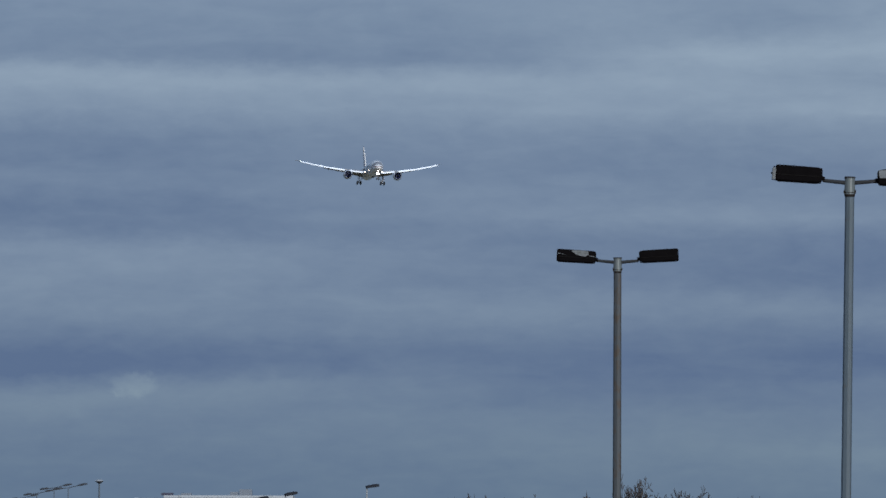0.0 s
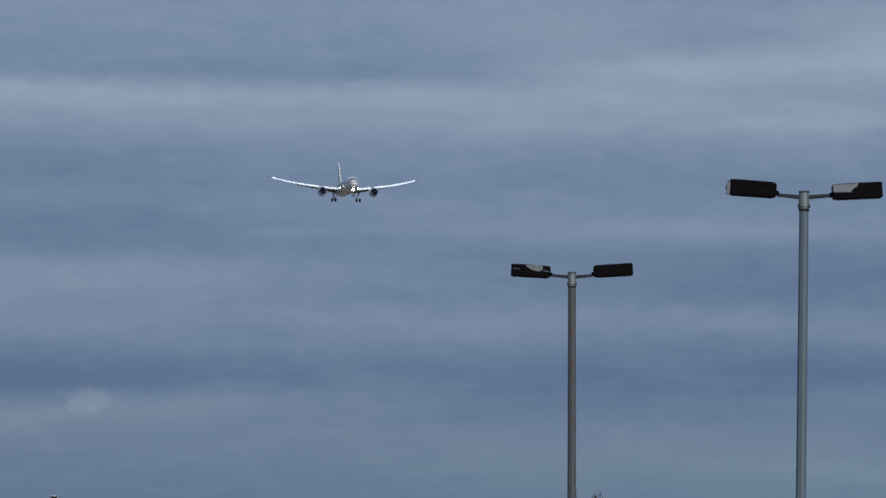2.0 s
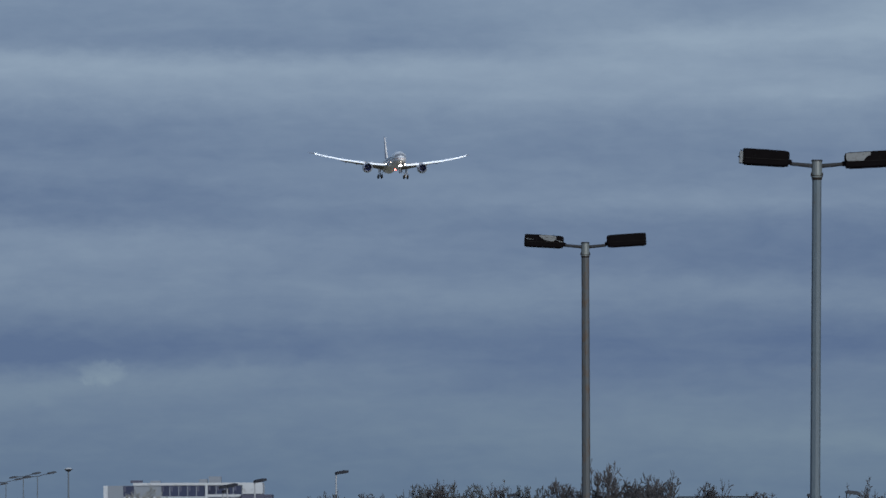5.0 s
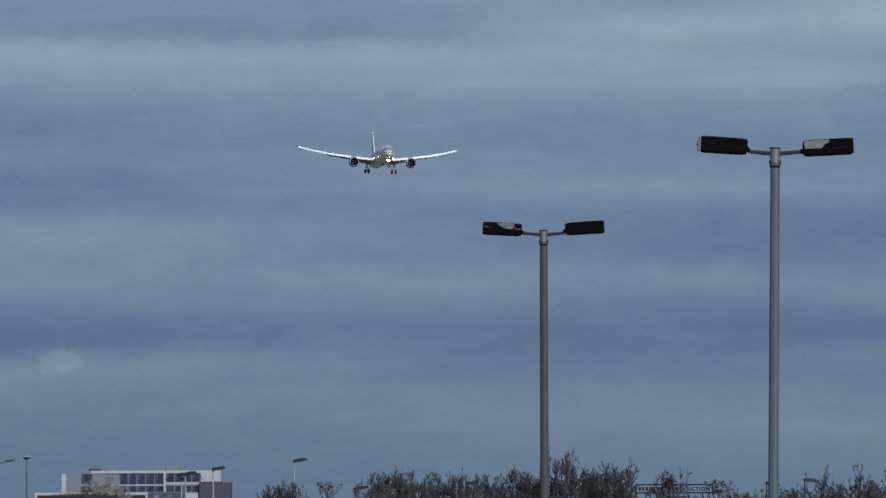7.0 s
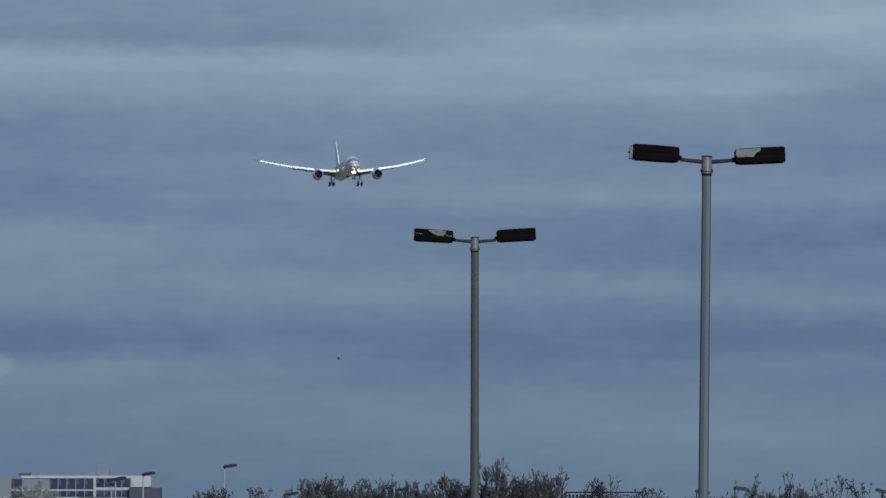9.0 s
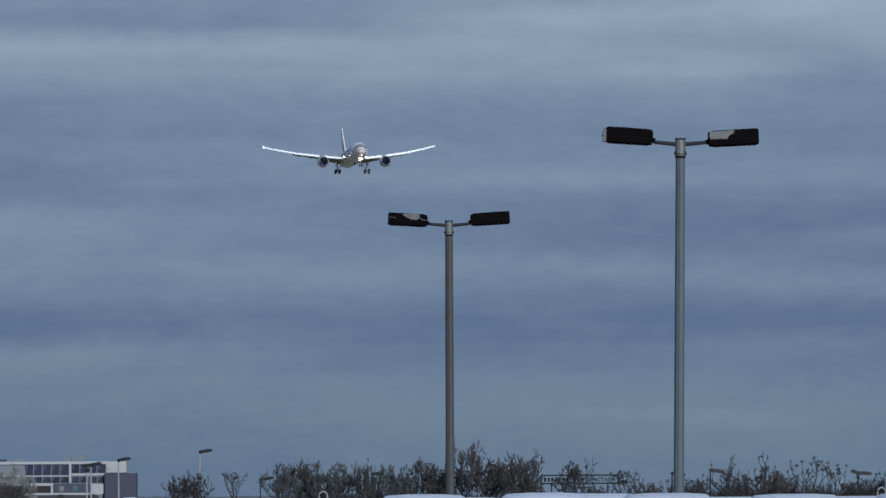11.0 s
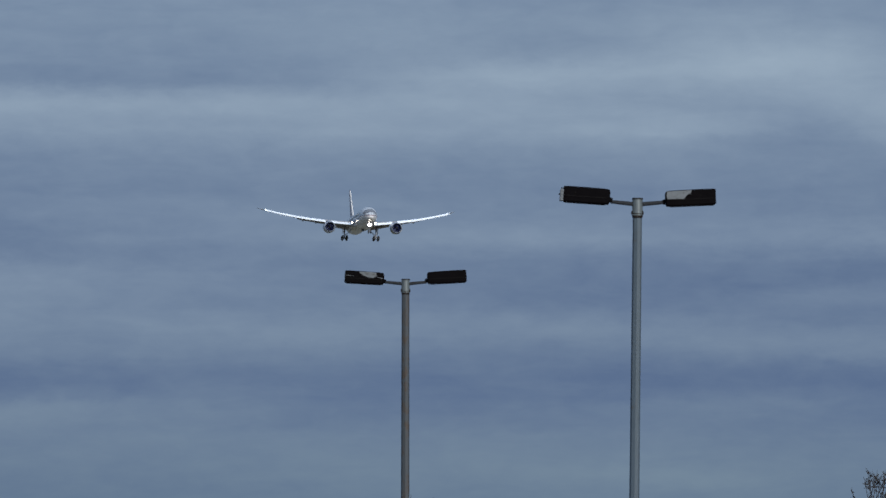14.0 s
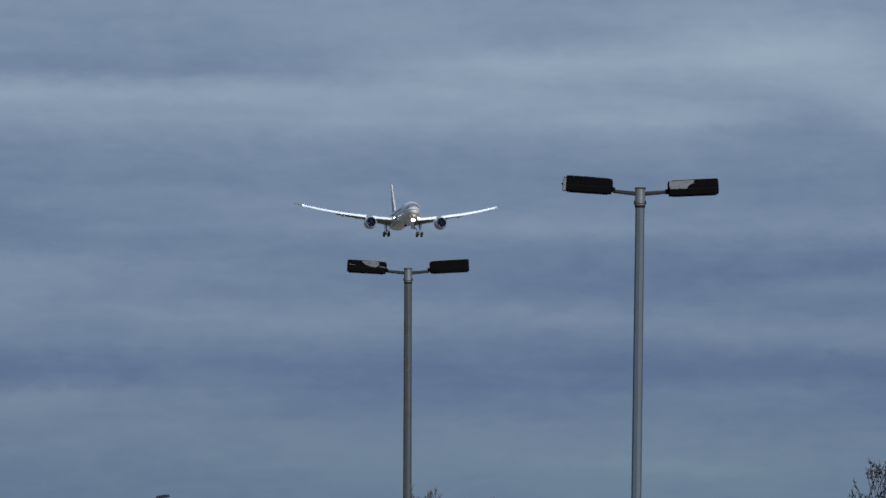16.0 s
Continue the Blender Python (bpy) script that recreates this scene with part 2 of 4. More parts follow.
ARM = material("dark weathered arm", (0.021, 0.023, 0.026), 0.75, 0.0, vary=0.25, scale=5, fine=40, spec=0.15)
DULL_GLASS = material("smoked bowl", (0.006, 0.0055, 0.0055), 0.6, vary=0.3, scale=6, fine=50, spec=0.05)
PAINT = material("aircraft paint", (0.27, 0.30, 0.36), 0.35, vary=0.06, scale=0.25, fine=2.5, coat=0.3)
# lightened base stands in for landing-light spill on the belly
BELLY = material("light-lifted belly grey", (0.56, 0.545, 0.54), 0.4, vary=0.08, scale=0.3, fine=3)
WINDSCREEN = material("windscreen glass", (0.13, 0.135, 0.15), 0.15, vary=0.1, scale=1, fine=5)
# darkened so that the colour carries the shade under the wing
WING = material("wing shade grey", (0.27, 0.265, 0.265), 0.45, vary=0.08, scale=0.3, fine=3)
# near-white base stands in for sunlight on the grey slats
SLAT = material("sunlit slat white", (0.80, 0.86, 0.93), 0.32, 0.0, vary=0.05, scale=0.5, fine=4, coat=0.2)
LIP = material("polished lip metal", (0.36, 0.41, 0.48), 0.3, 0.5, vary=0.06, scale=0.5, fine=4)
# shadow on the flaps is put into this dark tone
FLAP = material("flap shade grey", (0.20, 0.185, 0.18), 0.55, vary=0.15, scale=0.5, fine=4)
FIN = material("tail paint", (0.30, 0.26, 0.28), 0.4, vary=0.12, scale=0.3, fine=3)
FEATHER = material("dark feathers", (0.045, 0.046, 0.05), 0.7, vary=0.3, scale=20, fine=90)
FIN_EDGE = material("fin edge paint", (0.55, 0.55, 0.55), 0.45, vary=0.1, scale=0.4, fine=4)
FAN = material("fan blades", (0.018, 0.026, 0.085), 0.4, 0.3, vary=0.3, scale=2, fine=10)
DARK = material("dark rubber", (0.012, 0.012, 0.013), 0.8, vary=0.2, scale=3, fine=20)
STEEL = material("gear steel", (0.16, 0.165, 0.18), 0.45, 0.4, vary=0.15, scale=2, fine=15)
COCKPIT = material("cockpit glass", (0.10, 0.085, 0.08), 0.25, vary=0.1, scale=1, fine=5)
LANDING = glowing("landing light", (1.0, 0.90, 0.80), 20.0)
ROOT_GLOW = glowing("wing-root light", (1.0, 0.82, 0.66), 10.0)
TIP_GLOW = glowing("wingtip light", (0.9, 1.0, 0.97), 2.2)
RED_GLOW = glowing("red beacon lamp", (1.0, 0.10, 0.08), 18.0)
BARK = material("bark", (0.021, 0.021, 0.024), 0.9, vary=0.35, scale=0.8, fine=6, per_object=0.4)
# the second colour of both next materials paints highlights and sky gaps among twigs
TWIG = material("twigs", (0.028, 0.028, 0.032), 0.9, vary=0.35, scale=0.5, fine=4, stain_or_glint=(0.075, 0.090, 0.102), stain_or_glint_at=0.58, per_object=0.4)
COOL_TWIG = material("highlight-flecked twigs", (0.034, 0.041, 0.047), 0.9, vary=0.35, scale=0.6, fine=4, stain_or_glint=(0.105, 0.138, 0.152), stain_or_glint_at=0.52, per_object=0.3)
PALE_TWIG = material("pale twigs", (0.135, 0.148, 0.152), 0.9, vary=0.3, scale=0.5, fine=4)
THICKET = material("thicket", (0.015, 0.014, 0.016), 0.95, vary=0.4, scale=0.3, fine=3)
# blue-grey base imitates the haze before the woods
WOODS = material("haze-blue far woods", (0.06, 0.075, 0.095), 0.95, vary=0.3, scale=0.02, fine=0.3)
RENDER = material("white cladding", (0.255, 0.285, 0.32), 0.6, vary=0.06, scale=0.15, fine=2, stain_or_glint=(0.19, 0.21, 0.23), stain_or_glint_at=0.56)
PALE_WALL = material("pale grey cladding", (0.095, 0.118, 0.150), 0.55, vary=0.08, scale=0.2, fine=2)
BLUE_CLAD = material("blue-grey ribbed cladding", (0.015, 0.021, 0.054), 0.5, vary=0.12, scale=0.3, fine=3, per_object=0.3)
PANE = material("dark glazing", (0.018, 0.024, 0.05), 0.2, vary=0.3, scale=0.3, fine=2, per_object=0.6)
BROWN = material("brown glazing", (0.011, 0.009, 0.011), 0.3, vary=0.3, scale=0.25, fine=2)
YARD = material("weathered wall panels", (0.022, 0.027, 0.037), 0.8, vary=0.15, scale=0.4, fine=3, stain_or_glint=(0.02, 0.021, 0.025), stain_or_glint_at=0.55)
# distance haze is mixed into the pole's blue-grey
FAR_STEEL = material("haze-grey far pole", (0.075, 0.094, 0.115), 0.6, vary=0.15, scale=2, fine=10, spec=0.2)
WHITE_POLE = material("pale painted pole", (0.22, 0.24, 0.26), 0.5, vary=0.1, scale=2, fine=10)
# both far lantern greys are paled and blued to paint haze
HAZE_GREY_HEAD = material("grey lantern", (0.032, 0.036, 0.044), 0.7, vary=0.2, scale=2, fine=10, spec=0.1)
FAR_HEAD = material("dark grey lantern", (0.016, 0.019, 0.026), 0.7, vary=0.2, scale=2, fine=10, spec=0.1)
SIGN_DARK = material("dark sign paint", (0.012, 0.013, 0.015), 0.6, vary=0.2, scale=2, fine=10, spec=0.1)
VAN_WHITE = material("white van paint", (0.44, 0.475, 0.55), 0.3, vary=0.04, scale=0.8, fine=8, coat=0.5)
CAR_GREY = material("pale car paint", (0.62, 0.66, 0.72), 0.3, 0.1, vary=0.06, scale=0.8, fine=8, coat=0.5, per_object=0.6)
LAMP_RED = material("tail lamp", (0.35, 0.02, 0.02), 0.25, vary=0.1)
LAMP_CLEAR = material("headlamp", (0.5, 0.52, 0.55), 0.15, vary=0.1)
GREEN = material("green sign", (0.02, 0.085, 0.065), 0.5, vary=0.1)


# ---- building blocks ----
def part(name, bm, mat, parent=None, label="", smooth=False, m=None):
    """Links a bmesh as one mesh object under a thing or a part."""
    me = bpy.data.meshes.new(name)
    bmesh.ops.recalc_face_normals(bm, faces=bm.faces)
    if smooth:
        for f in bm.faces:
            f.smooth = True
    bm.to_mesh(me)
    bm.free()
    for x in mat if isinstance(mat, (list, tuple)) else (mat,):
        me.materials.append(x)
    ob = new(name, me)
    if smooth:
        me.set_sharp_from_angle(angle=radians(40))
    ob.parent = parent
    if m is not None:
        ob.matrix_basis = m
    return tagged(ob, label) if label else ob


def thing(name, m, label, category, group="", kind=""):
    ob = new(name)
    ob.empty_display_size = 0.2
    ob.matrix_basis = m
    return tagged(ob, label, category, group, kind)


def box(bm, x0, x1, y0, y1, z0, z1, bevel=0.0, m=None):
    vs = [bm.verts.new((x, y, z)) for z in (z0, z1) for y in (y0, y1) for x in (x0, x1)]
    fs = [bm.faces.new([vs[i] for i in f]) for f in ((0, 1, 3, 2), (4, 6, 7, 5), (0, 4, 5, 1), (2, 3, 7, 6), (0, 2, 6, 4), (1, 5, 7, 3))]
    if bevel:
        r = bmesh.ops.bevel(bm, geom=list({e for f in fs for e in f.edges}), offset=bevel, segments=2, affect="EDGES", profile=0.6)
        vs = [v for v in bm.verts if v.index == -1 or v in r["verts"]]
    if m is not None:
        bmesh.ops.transform(bm, matrix=m, verts=vs if not bevel else bm.verts)
    return bm


def boxed(x0, x1, y0, y1, z0, z1, bevel=0.0, m=None):
    return box(bmesh.new(), x0, x1, y0, y1, z0, z1, bevel, m)


def loft(bm, rings, caps=True, closed=True):
    """Skins a row of rings, each with the same number of points."""
    vs = [[bm.verts.new(p) for p in ring] for ring in rings]
    k = len(rings[0])
    for a, b in zip(vs, vs[1:]):
        for i in range(k if closed else k - 1):
            j = (i + 1) % k
            bm.faces.new((a[i], a[j], b[j], b[i]))
    if caps and closed:
        for ring in (vs[0], vs[-1]):
            bm.faces.new(ring)
    return bm


def tube(bm, p, q, r0, r1=None, sides=8, caps=True):
    p, q = Vector(p), Vector(q)
    r1 = r0 if r1 is None else r1
    axis = (q - p).normalized()
    a = axis.orthogonal().normalized()
    b = axis.cross(a)
    ring = lambda c, r: [c + (a * math.cos(2 * math.pi * i / sides) + b * math.sin(2 * math.pi * i / sides)) * r for i in range(sides)]
    return loft(bm, [ring(p, r0), ring(q, r1)], caps)


def spin(bm, profile, sides=28, close=False):
    """Turns (along y, radius) points round the y axis."""
    rings = [[(r * math.cos(2 * math.pi * i / sides), y, r * math.sin(2 * math.pi * i / sides)) for i in range(sides)] for y, r in profile]
    if close:
        rings.append(rings[0])
    loft(bm, rings, caps=not close)
    if close:
        bmesh.ops.remove_doubles(bm, verts=bm.verts, dist=1e-5)
    return bm


def between(stops, x):
    """Linear interpolation of the rows of a table, keyed by the first column."""
    for a, b in zip(stops, stops[1:]):
        if x <= b[0]:
            f = (x - a[0]) / (b[0] - a[0])
            return [u + (v - u) * f for u, v in zip(a[1:], b[1:])]
    return list(stops[-1][1:])


# ---- ground ----
def ground():
    bm = bmesh.new()
    xs = [-4500, -900, -300, -80, 0, 80, 300, 900, 4500]
    ys = [-4500, -600, -100, 0, 60, 120, 200, 400, 800, 1600, 3000, 4900]
    vs = [[bm.verts.new((x, y, 0)) for x in xs] for y in ys]
    for a, b in zip(vs, vs[1:]):
        for i in range(len(xs) - 1):
            bm.faces.new((a[i], a[i + 1], b[i + 1], b[i]))
    tagged(part("ground", bm, GRASS), "rough winter grass reaching to the horizon", "ground", kind="structure")
    tagged(part("pavement", boxed(-45, 45, -30, 700, -0.2, 0.004), ASPHALT), "worn dark asphalt of a large car park", "car park", kind="structure")
    # low woods along the horizon
    bm = bmesh.new()
    rng = random.Random(5)
    for row in range(2):
        y = 3900 + 250 * row
        prev = None
        x = -1300.0
        while x < 1300:
            h = 1.6 + 2.2 * abs(noise.noise((x * 0.011, row * 9.0, 0))) + rng.random() * 1.2
            cur = [bm.verts.new((x, y - 14, 0)), bm.verts.new((x, y - 9, h * 0.8)), bm.verts.new((x, y, h)), bm.verts.new((x, y + 14, 0))]
            if prev:
                for i in range(3):
                    bm.faces.new((prev[i], cur[i], cur[i + 1], prev[i + 1]))
            prev = cur
            x += rng.uniform(2.5, 6)
    tagged(part("backdrop", bm, WOODS), "low dark line of woods on the horizon", "woods", kind="structure")


ground()


# ---- lamp columns of the car park ----
def lantern(parent, side, low, patches, plate=False):
    """A long black lantern on the arm's end; side is -1 or 1 along x."""
    tilt = pose(side * 0.48, 0, low, 0, -side * 3.2, 0)
    scale = 0.93 if plate else 1.0
    bm = bmesh.new()
    rings = []
    for s, top, bot, dep in ((0.0, 0.085, -0.085, 0.10), (0.02, 0.125, -0.130, 0.155), (0.10, 0.136, -0.136, 0.165), (0.50, 0.142, -0.138, 0.17), (0.82, 0.142, -0.134, 0.167), (0.868, 0.136, -0.128, 0.16), (0.88, 0.122, -0.115, 0.145)):
        c = 0.022
        rings.append([(side * s * scale, y, z) for y, z in ((-dep, bot + c), (-dep, top - c), (-dep + c, top), (dep - c, top), (dep, top - c), (dep, bot + c), (dep - c, bot), (-dep + c, bot))])
    loft(bm, rings)
    body = part("lantern", bm, BLACK, parent, "long black lantern housing", m=tilt)
    # canopy joint and bowl
    part("canopy_rim", boxed(*sorted((side * 0.05, side * 0.865 * scale)), -0.176, 0.176, -0.032, -0.02, 0.004), DULL_GLASS, body)
    part("bowl", boxed(*sorted((side * 0.08, side * 0.84 * scale)), -0.14, 0.14, -0.1435, -0.1345, 0.003), BLACK, body, "smoked lamp bowl")
    part("clip", boxed(*sorted((side * 0.60, side * 0.612)), -0.176, -0.16, 0.0, 0.05, 0.002), DULL_GLASS, body)
    part("neck", tube(bmesh.new(), (-side * 0.045, 0, -0.055), (side * 0.03, 0, -0.045), 0.042, 0.05, 10), BLACK, body)
    if plate:
        end = part("end_plate", boxed(*sorted((side * 0.80, side * 0.872)), -0.15, 0.15, -0.122, 0.085, 0.012), PEELED, body, "pale grey end plate")
        part("latch", boxed(*sorted((side * 0.865, side * 0.892)), -0.03, 0.03, -0.02, 0.006, 0.004), DULL_GLASS, end)
        part("hinge", tube(bmesh.new(), (side * 0.845, -0.1, 0.085), (side * 0.845, 0.1, 0.115), 0.014, 0.010, 8), DULL_GLASS, end)
    for outline, name, where in patches:
        bm = bmesh.new()
        front = [bm.verts.new((side * s, -0.1765, z)) for s, z in outline]
        back = [bm.verts.new((side * s, -0.15, z)) for s, z in outline]
        bm.faces.new(front)
        for i in range(len(front)):
            j = (i + 1) % len(front)
            bm.faces.new((front[i], front[j], back[j], back[i]))
        part(name, bm, PEELED, body, where)
    return body


def lamp_column(name, base, height, lean, left, right, label, steel, slim=1.0):
    ob = thing(name, pose(*base, 0, lean, 0), label, "street lamp", "lamp columns of the car park")
    bm = bmesh.new()
    sides = 8
    rings = []
    for z, r in ((0, 0.115), (1.2, 0.113), (1.22, 0.097), (height - 0.30, 0.086)):
        r *= slim
        rings.append([(r * math.cos(2 * math.pi * i / sides), r * math.sin(2 * math.pi * i / sides), z) for i in range(sides)])
    loft(bm, rings)
    pole = part("pole", bm, steel, ob, "tall eight-sided galvanised pole")
    part("service_door", boxed(-0.05, 0.05, -0.109, -0.10, 0.45, 0.95, 0.003), steel, pole)
    part("spigot", tube(bmesh.new(), (0, 0, height - 0.30), (0, 0, height), 0.093, 0.090, 16), SPIGOT, ob, "paler sleeve at the pole top")
    part("cap", tube(bmesh.new(), (0, 0, height - 0.006), (0, 0, height + 0.022), 0.098, 0.092, 16), ARM, ob, "dark pole cap")
    bm = bmesh.new()
    rings = []
    for z, r in ((height - 0.330, 0.084), (height - 0.31, 0.092), (height - 0.295, 0.0940), (height - 0.285, 0.0930)):
        rings.append([(r * math.cos(2 * math.pi * i / 16), r * math.sin(2 * math.pi * i / 16), z) for i in range(16)])
    part("collar", loft(bm, rings), RUST, ob, "dark rusted collar below the sleeve")
    band = [[(r * math.cos(2 * math.pi * i / 16), r * math.sin(2 * math.pi * i / 16), z) for i in range(16)] for z, r in ((-0.010, 0.0915), (-0.007, 0.0938), (0.007, 0.0938), (0.010, 0.0915))]
    part("clamp_band", loft(bmesh.new(), band), RUST, ob, "thin rusted clamp band", m=pose(0, 0, height - 0.252, 5, 4, 0))
    for side in (-1, 1):
        part("bolt", tube(bmesh.new(), (side * 0.090, -0.01, height - 0.24), (side * 0.109, -0.01, height - 0.24), 0.020, sides=6), RUST, ob, "rusted clamp bolt")
        part("clamp_ear", boxed(*sorted((side * 0.084, side * 0.102)), -0.05, 0.03, height - 0.275, height - 0.205, 0.006), RUST, ob, "rust-stained clamp ear")
        part("arm", tube(bmesh.new(), (side * 0.085, 0, height - 0.085), (side * 0.47, 0, height - 0.05), 0.038, 0.032, 10), ARM, ob)
    lantern(ob, -1, height + left[0], *left[1:])
    lantern(ob, 1, height + right[0], right[1])
    return ob


PATCH_WIDE = ([(0.03, 0.122), (0.02, 0.03), (0.04, -0.012), (0.33, -0.018), (0.36, 0.03), (0.40, 0.06), (0.45, 0.075), (0.46, 0.13)], "peeled_coat", "grey patch of peeled black paint")
PATCH_MID = ([(0.18, 0.12), (0.17, 0.05), (0.24, 0.0), (0.36, 0.01), (0.46, 0.045), (0.55, 0.10), (0.55, 0.128), (0.30, 0.135)], "peeled_coat", "grey patch of peeled black paint")
PATCH_BITS = ([(0.66, 0.020), (0.74, 0.026), (0.85, 0.034), (0.85, 0.044), (0.74, 0.034)], "peeled_coat", "thin pale streak of peeled paint")
PATCH_LINE = ([(0.03, -0.004), (0.16, 0.018), (0.16, 0.030), (0.03, 0.012)], "peeled_coat", "thin pale streak of peeled paint")
lamp_column("street_lamp", (4.505, 150.0, 0), 7.852, 0.63, (0.028, [], True), (0.006, [PATCH_WIDE]),
            "grey steel column with two black lanterns, one half peeled", GALVANISED, 0.93)
lamp_column("street_lamp", (0.705, 192.5, 0), 7.80, 0.06, (0.018, [PATCH_MID, PATCH_BITS, PATCH_LINE]), (0.036, []),
            "stained grey steel column with two black lanterns, one patchy", RUSTY)


# ---- far lamp posts ----
def far_lamp(x, y, z, heads, label, thick=0.06, pole_mat=WHITE_POLE, head_mat=FAR_HEAD, deep=0.9):
    """A slim pole; heads are (direction along x, length, rise in degrees)."""
    ob = thing("street_lamp", pose(x, y, 0), label, "street lamp", "far lamp posts")
    part("pole", tube(bmesh.new(), (0, 0, 0), (0, 0, z), thick * 1.2, thick * 0.8, 8), pole_mat, ob)
    for way, length, rise in heads:
        bm = bmesh.new()
        rings = []
        for s, t, b, dp in ((-0.1, 0.07, -0.07, 0.08), (0.05, 0.14, -0.12, 0.2), (length * 0.7, 0.15, -0.13, 0.22), (length, 0.08, -0.10, 0.12)):
            rings.append([(way * s, yy, zz) for yy, zz in ((-dp, b * deep), (-dp, t * 0.5 * deep), (-dp * 0.6, t * deep), (dp * 0.6, t * deep), (dp, t * 0.5 * deep), (dp, b * deep))])
        part("lantern", loft(bm, rings), head_mat, ob, "dark flat lantern", m=pose(0, 0, z + 0.05, 0, -way * rise, 0))
    return ob


FAR_LAMPS = [
    (-16.44, 650, 5.10, [(1, 0.95, 9)]), (-22.22, 640, 4.46, [(1, 0.90, 10)]), (-22.75, 600, 3.96, [(1, 0.75, 10), (-1, 0.6, -6)]),
    (-24.77, 645, 3.75, [(1, 0.5, 4)]), (15.3, 650, 2.7, [(1, 0.5, -4)]),
]
for lx, ly, lz, heads in FAR_LAMPS:
    far_lamp(lx, ly, lz, heads, "pale slim lamp post with a dark lantern" if len(heads) == 1 else "pale slim lamp post with two lanterns")
for lx, ly, lz, heads in ((-11.9, 650, 3.0, [(1, 1.05, 8)]), (-3.5, 650, 3.35, [(1, 0.9, 6)])):
    far_lamp(lx, ly, lz, heads, "dark slim lamp post half hidden by bare trees", 0.05, SIGN_DARK)
for lx, lz, heads in ((19.45, 3.3, [(1, 0.95, -6)]), (29.3, 3.05, [(1, 0.9, -2), (-1, 0.5, 20)]), (16.9, 3.1, [(1, 0.9, -8)])):
    far_lamp(lx, 575, lz, heads, "slim grey lamp post with a grey lantern among trees", 0.05, SIGN_DARK, HAZE_GREY_HEAD)
for lx, ly, lz in ((-38.95, 650, 5.05), (-43.1, 700, 5.3), (-47.05, 740, 5.02), (-51.5, 790, 4.84), (-55.5, 840, 4.55)):
    ob = thing("street_lamp", pose(lx, ly, 0), "thin grey lamp post with two spreading lanterns", "street lamp", "far lamp posts")
    part("pole", tube(bmesh.new(), (0, 0, 0), (0, 0, lz), 0.05, 0.035, 8), FAR_STEEL, ob)
    for side, reach, rise in ((1, 0.75, 0.16), (-1, 0.45, -0.06)):
        part("arm", tube(bmesh.new(), (0, 0, lz - 0.03), (side * reach, 0, lz + rise), 0.03, 0.025, 6), HAZE_GREY_HEAD, ob)
        bm = bmesh.new()
        loft(bm, [[(side * q, yy * dp, zz * th) for yy, zz in ((-1, -0.6), (-1, 0.4), (-0.5, 1), (0.5, 1), (1, 0.4), (1, -0.6))] for q, dp, th in ((-0.05, 0.06, 0.04), (0.12, 0.15, 0.10), (0.5, 0.16, 0.10), (0.72, 0.06, 0.04))])
        part("lantern", bm, HAZE_GREY_HEAD, ob, "slim grey lantern", m=pose(side * reach, 0, lz + rise, 0, -side * (10 if side > 0 else -8), 0))
cap_post = thing("lamp_post", pose(-39.43, 700, 0), "thin post with a small white-topped lamp", "lamp post", "far lamp posts")
part("pole", tube(bmesh.new(), (0, 0, 0), (0, 0, 5.7), 0.09, 0.06, 8), FAR_STEEL, cap_post)
part("lamp_head", tube(bmesh.new(), (0, 0, 5.65), (0, 0, 5.85), 0.12, 0.36, 10), HAZE_GREY_HEAD, cap_post)
part("lid", tube(bmesh.new(), (0, 0, 5.85), (0, 0, 5.97), 0.36, 0.2, 10), WHITE_POLE, cap_post, "white lamp lid")


# ---- trees and thicket ----
def branches(seed, stems, spread, crook, kids, fine=0.0085):
    """Two meshes of a bare tree one metre high and wide: stems with limbs, and twigs."""
    rng = random.Random(seed)
    wood, twig = [], []

    def grow(p, d, length, r, level):
        for s in range(2):
            bend = Vector((rng.gauss(0, 1), rng.gauss(0, 1), rng.gauss(0.35, 0.6))) * crook
            d = (d + bend).normalized()
            q = p + d * (length / 2) * rng.uniform(0.7, 1.3)
            r2 = max(r * 0.88, fine)
            (wood if level < 3 else twig).append((p, q, r, r2))
            p, r = q, r2
            if s == 0 and level > 1 and rng.random() < 0.6:
                side = Vector((rng.gauss(0, 1), rng.gauss(0, 1), rng.gauss(0.4, 0.5))).normalized()
                twig.append((p, p + (d * 0.6 + side * 0.8).normalized() * length * rng.uniform(0.4, 0.9), fine, fine * 0.7))
        if level < 5:
            for _ in range(kids[0] if rng.random() < 0.55 else kids[1]):
                side = Vector((rng.gauss(0, 1), rng.gauss(0, 1), rng.gauss(0.1, 0.5))).normalized()
                grow(p, (d + side * spread).normalized(), length * rng.uniform(0.62, 0.95), max(r * rng.uniform(0.62, 0.8), fine * 1.03), level + 1)

    for k in range(stems):
        a = 6.283 * k / stems + rng.uniform(-0.5, 0.5)
        out = rng.uniform(0.2, 0.7) if stems > 1 else 0.05
        grow(Vector((math.cos(a) * 0.03, math.sin(a) * 0.03, 0)), Vector((math.cos(a) * out, math.sin(a) * out, 1)).normalized(), rng.uniform(0.22, 0.34), rng.uniform(0.016, 0.024), 0)
    return skinned(wood, twig)


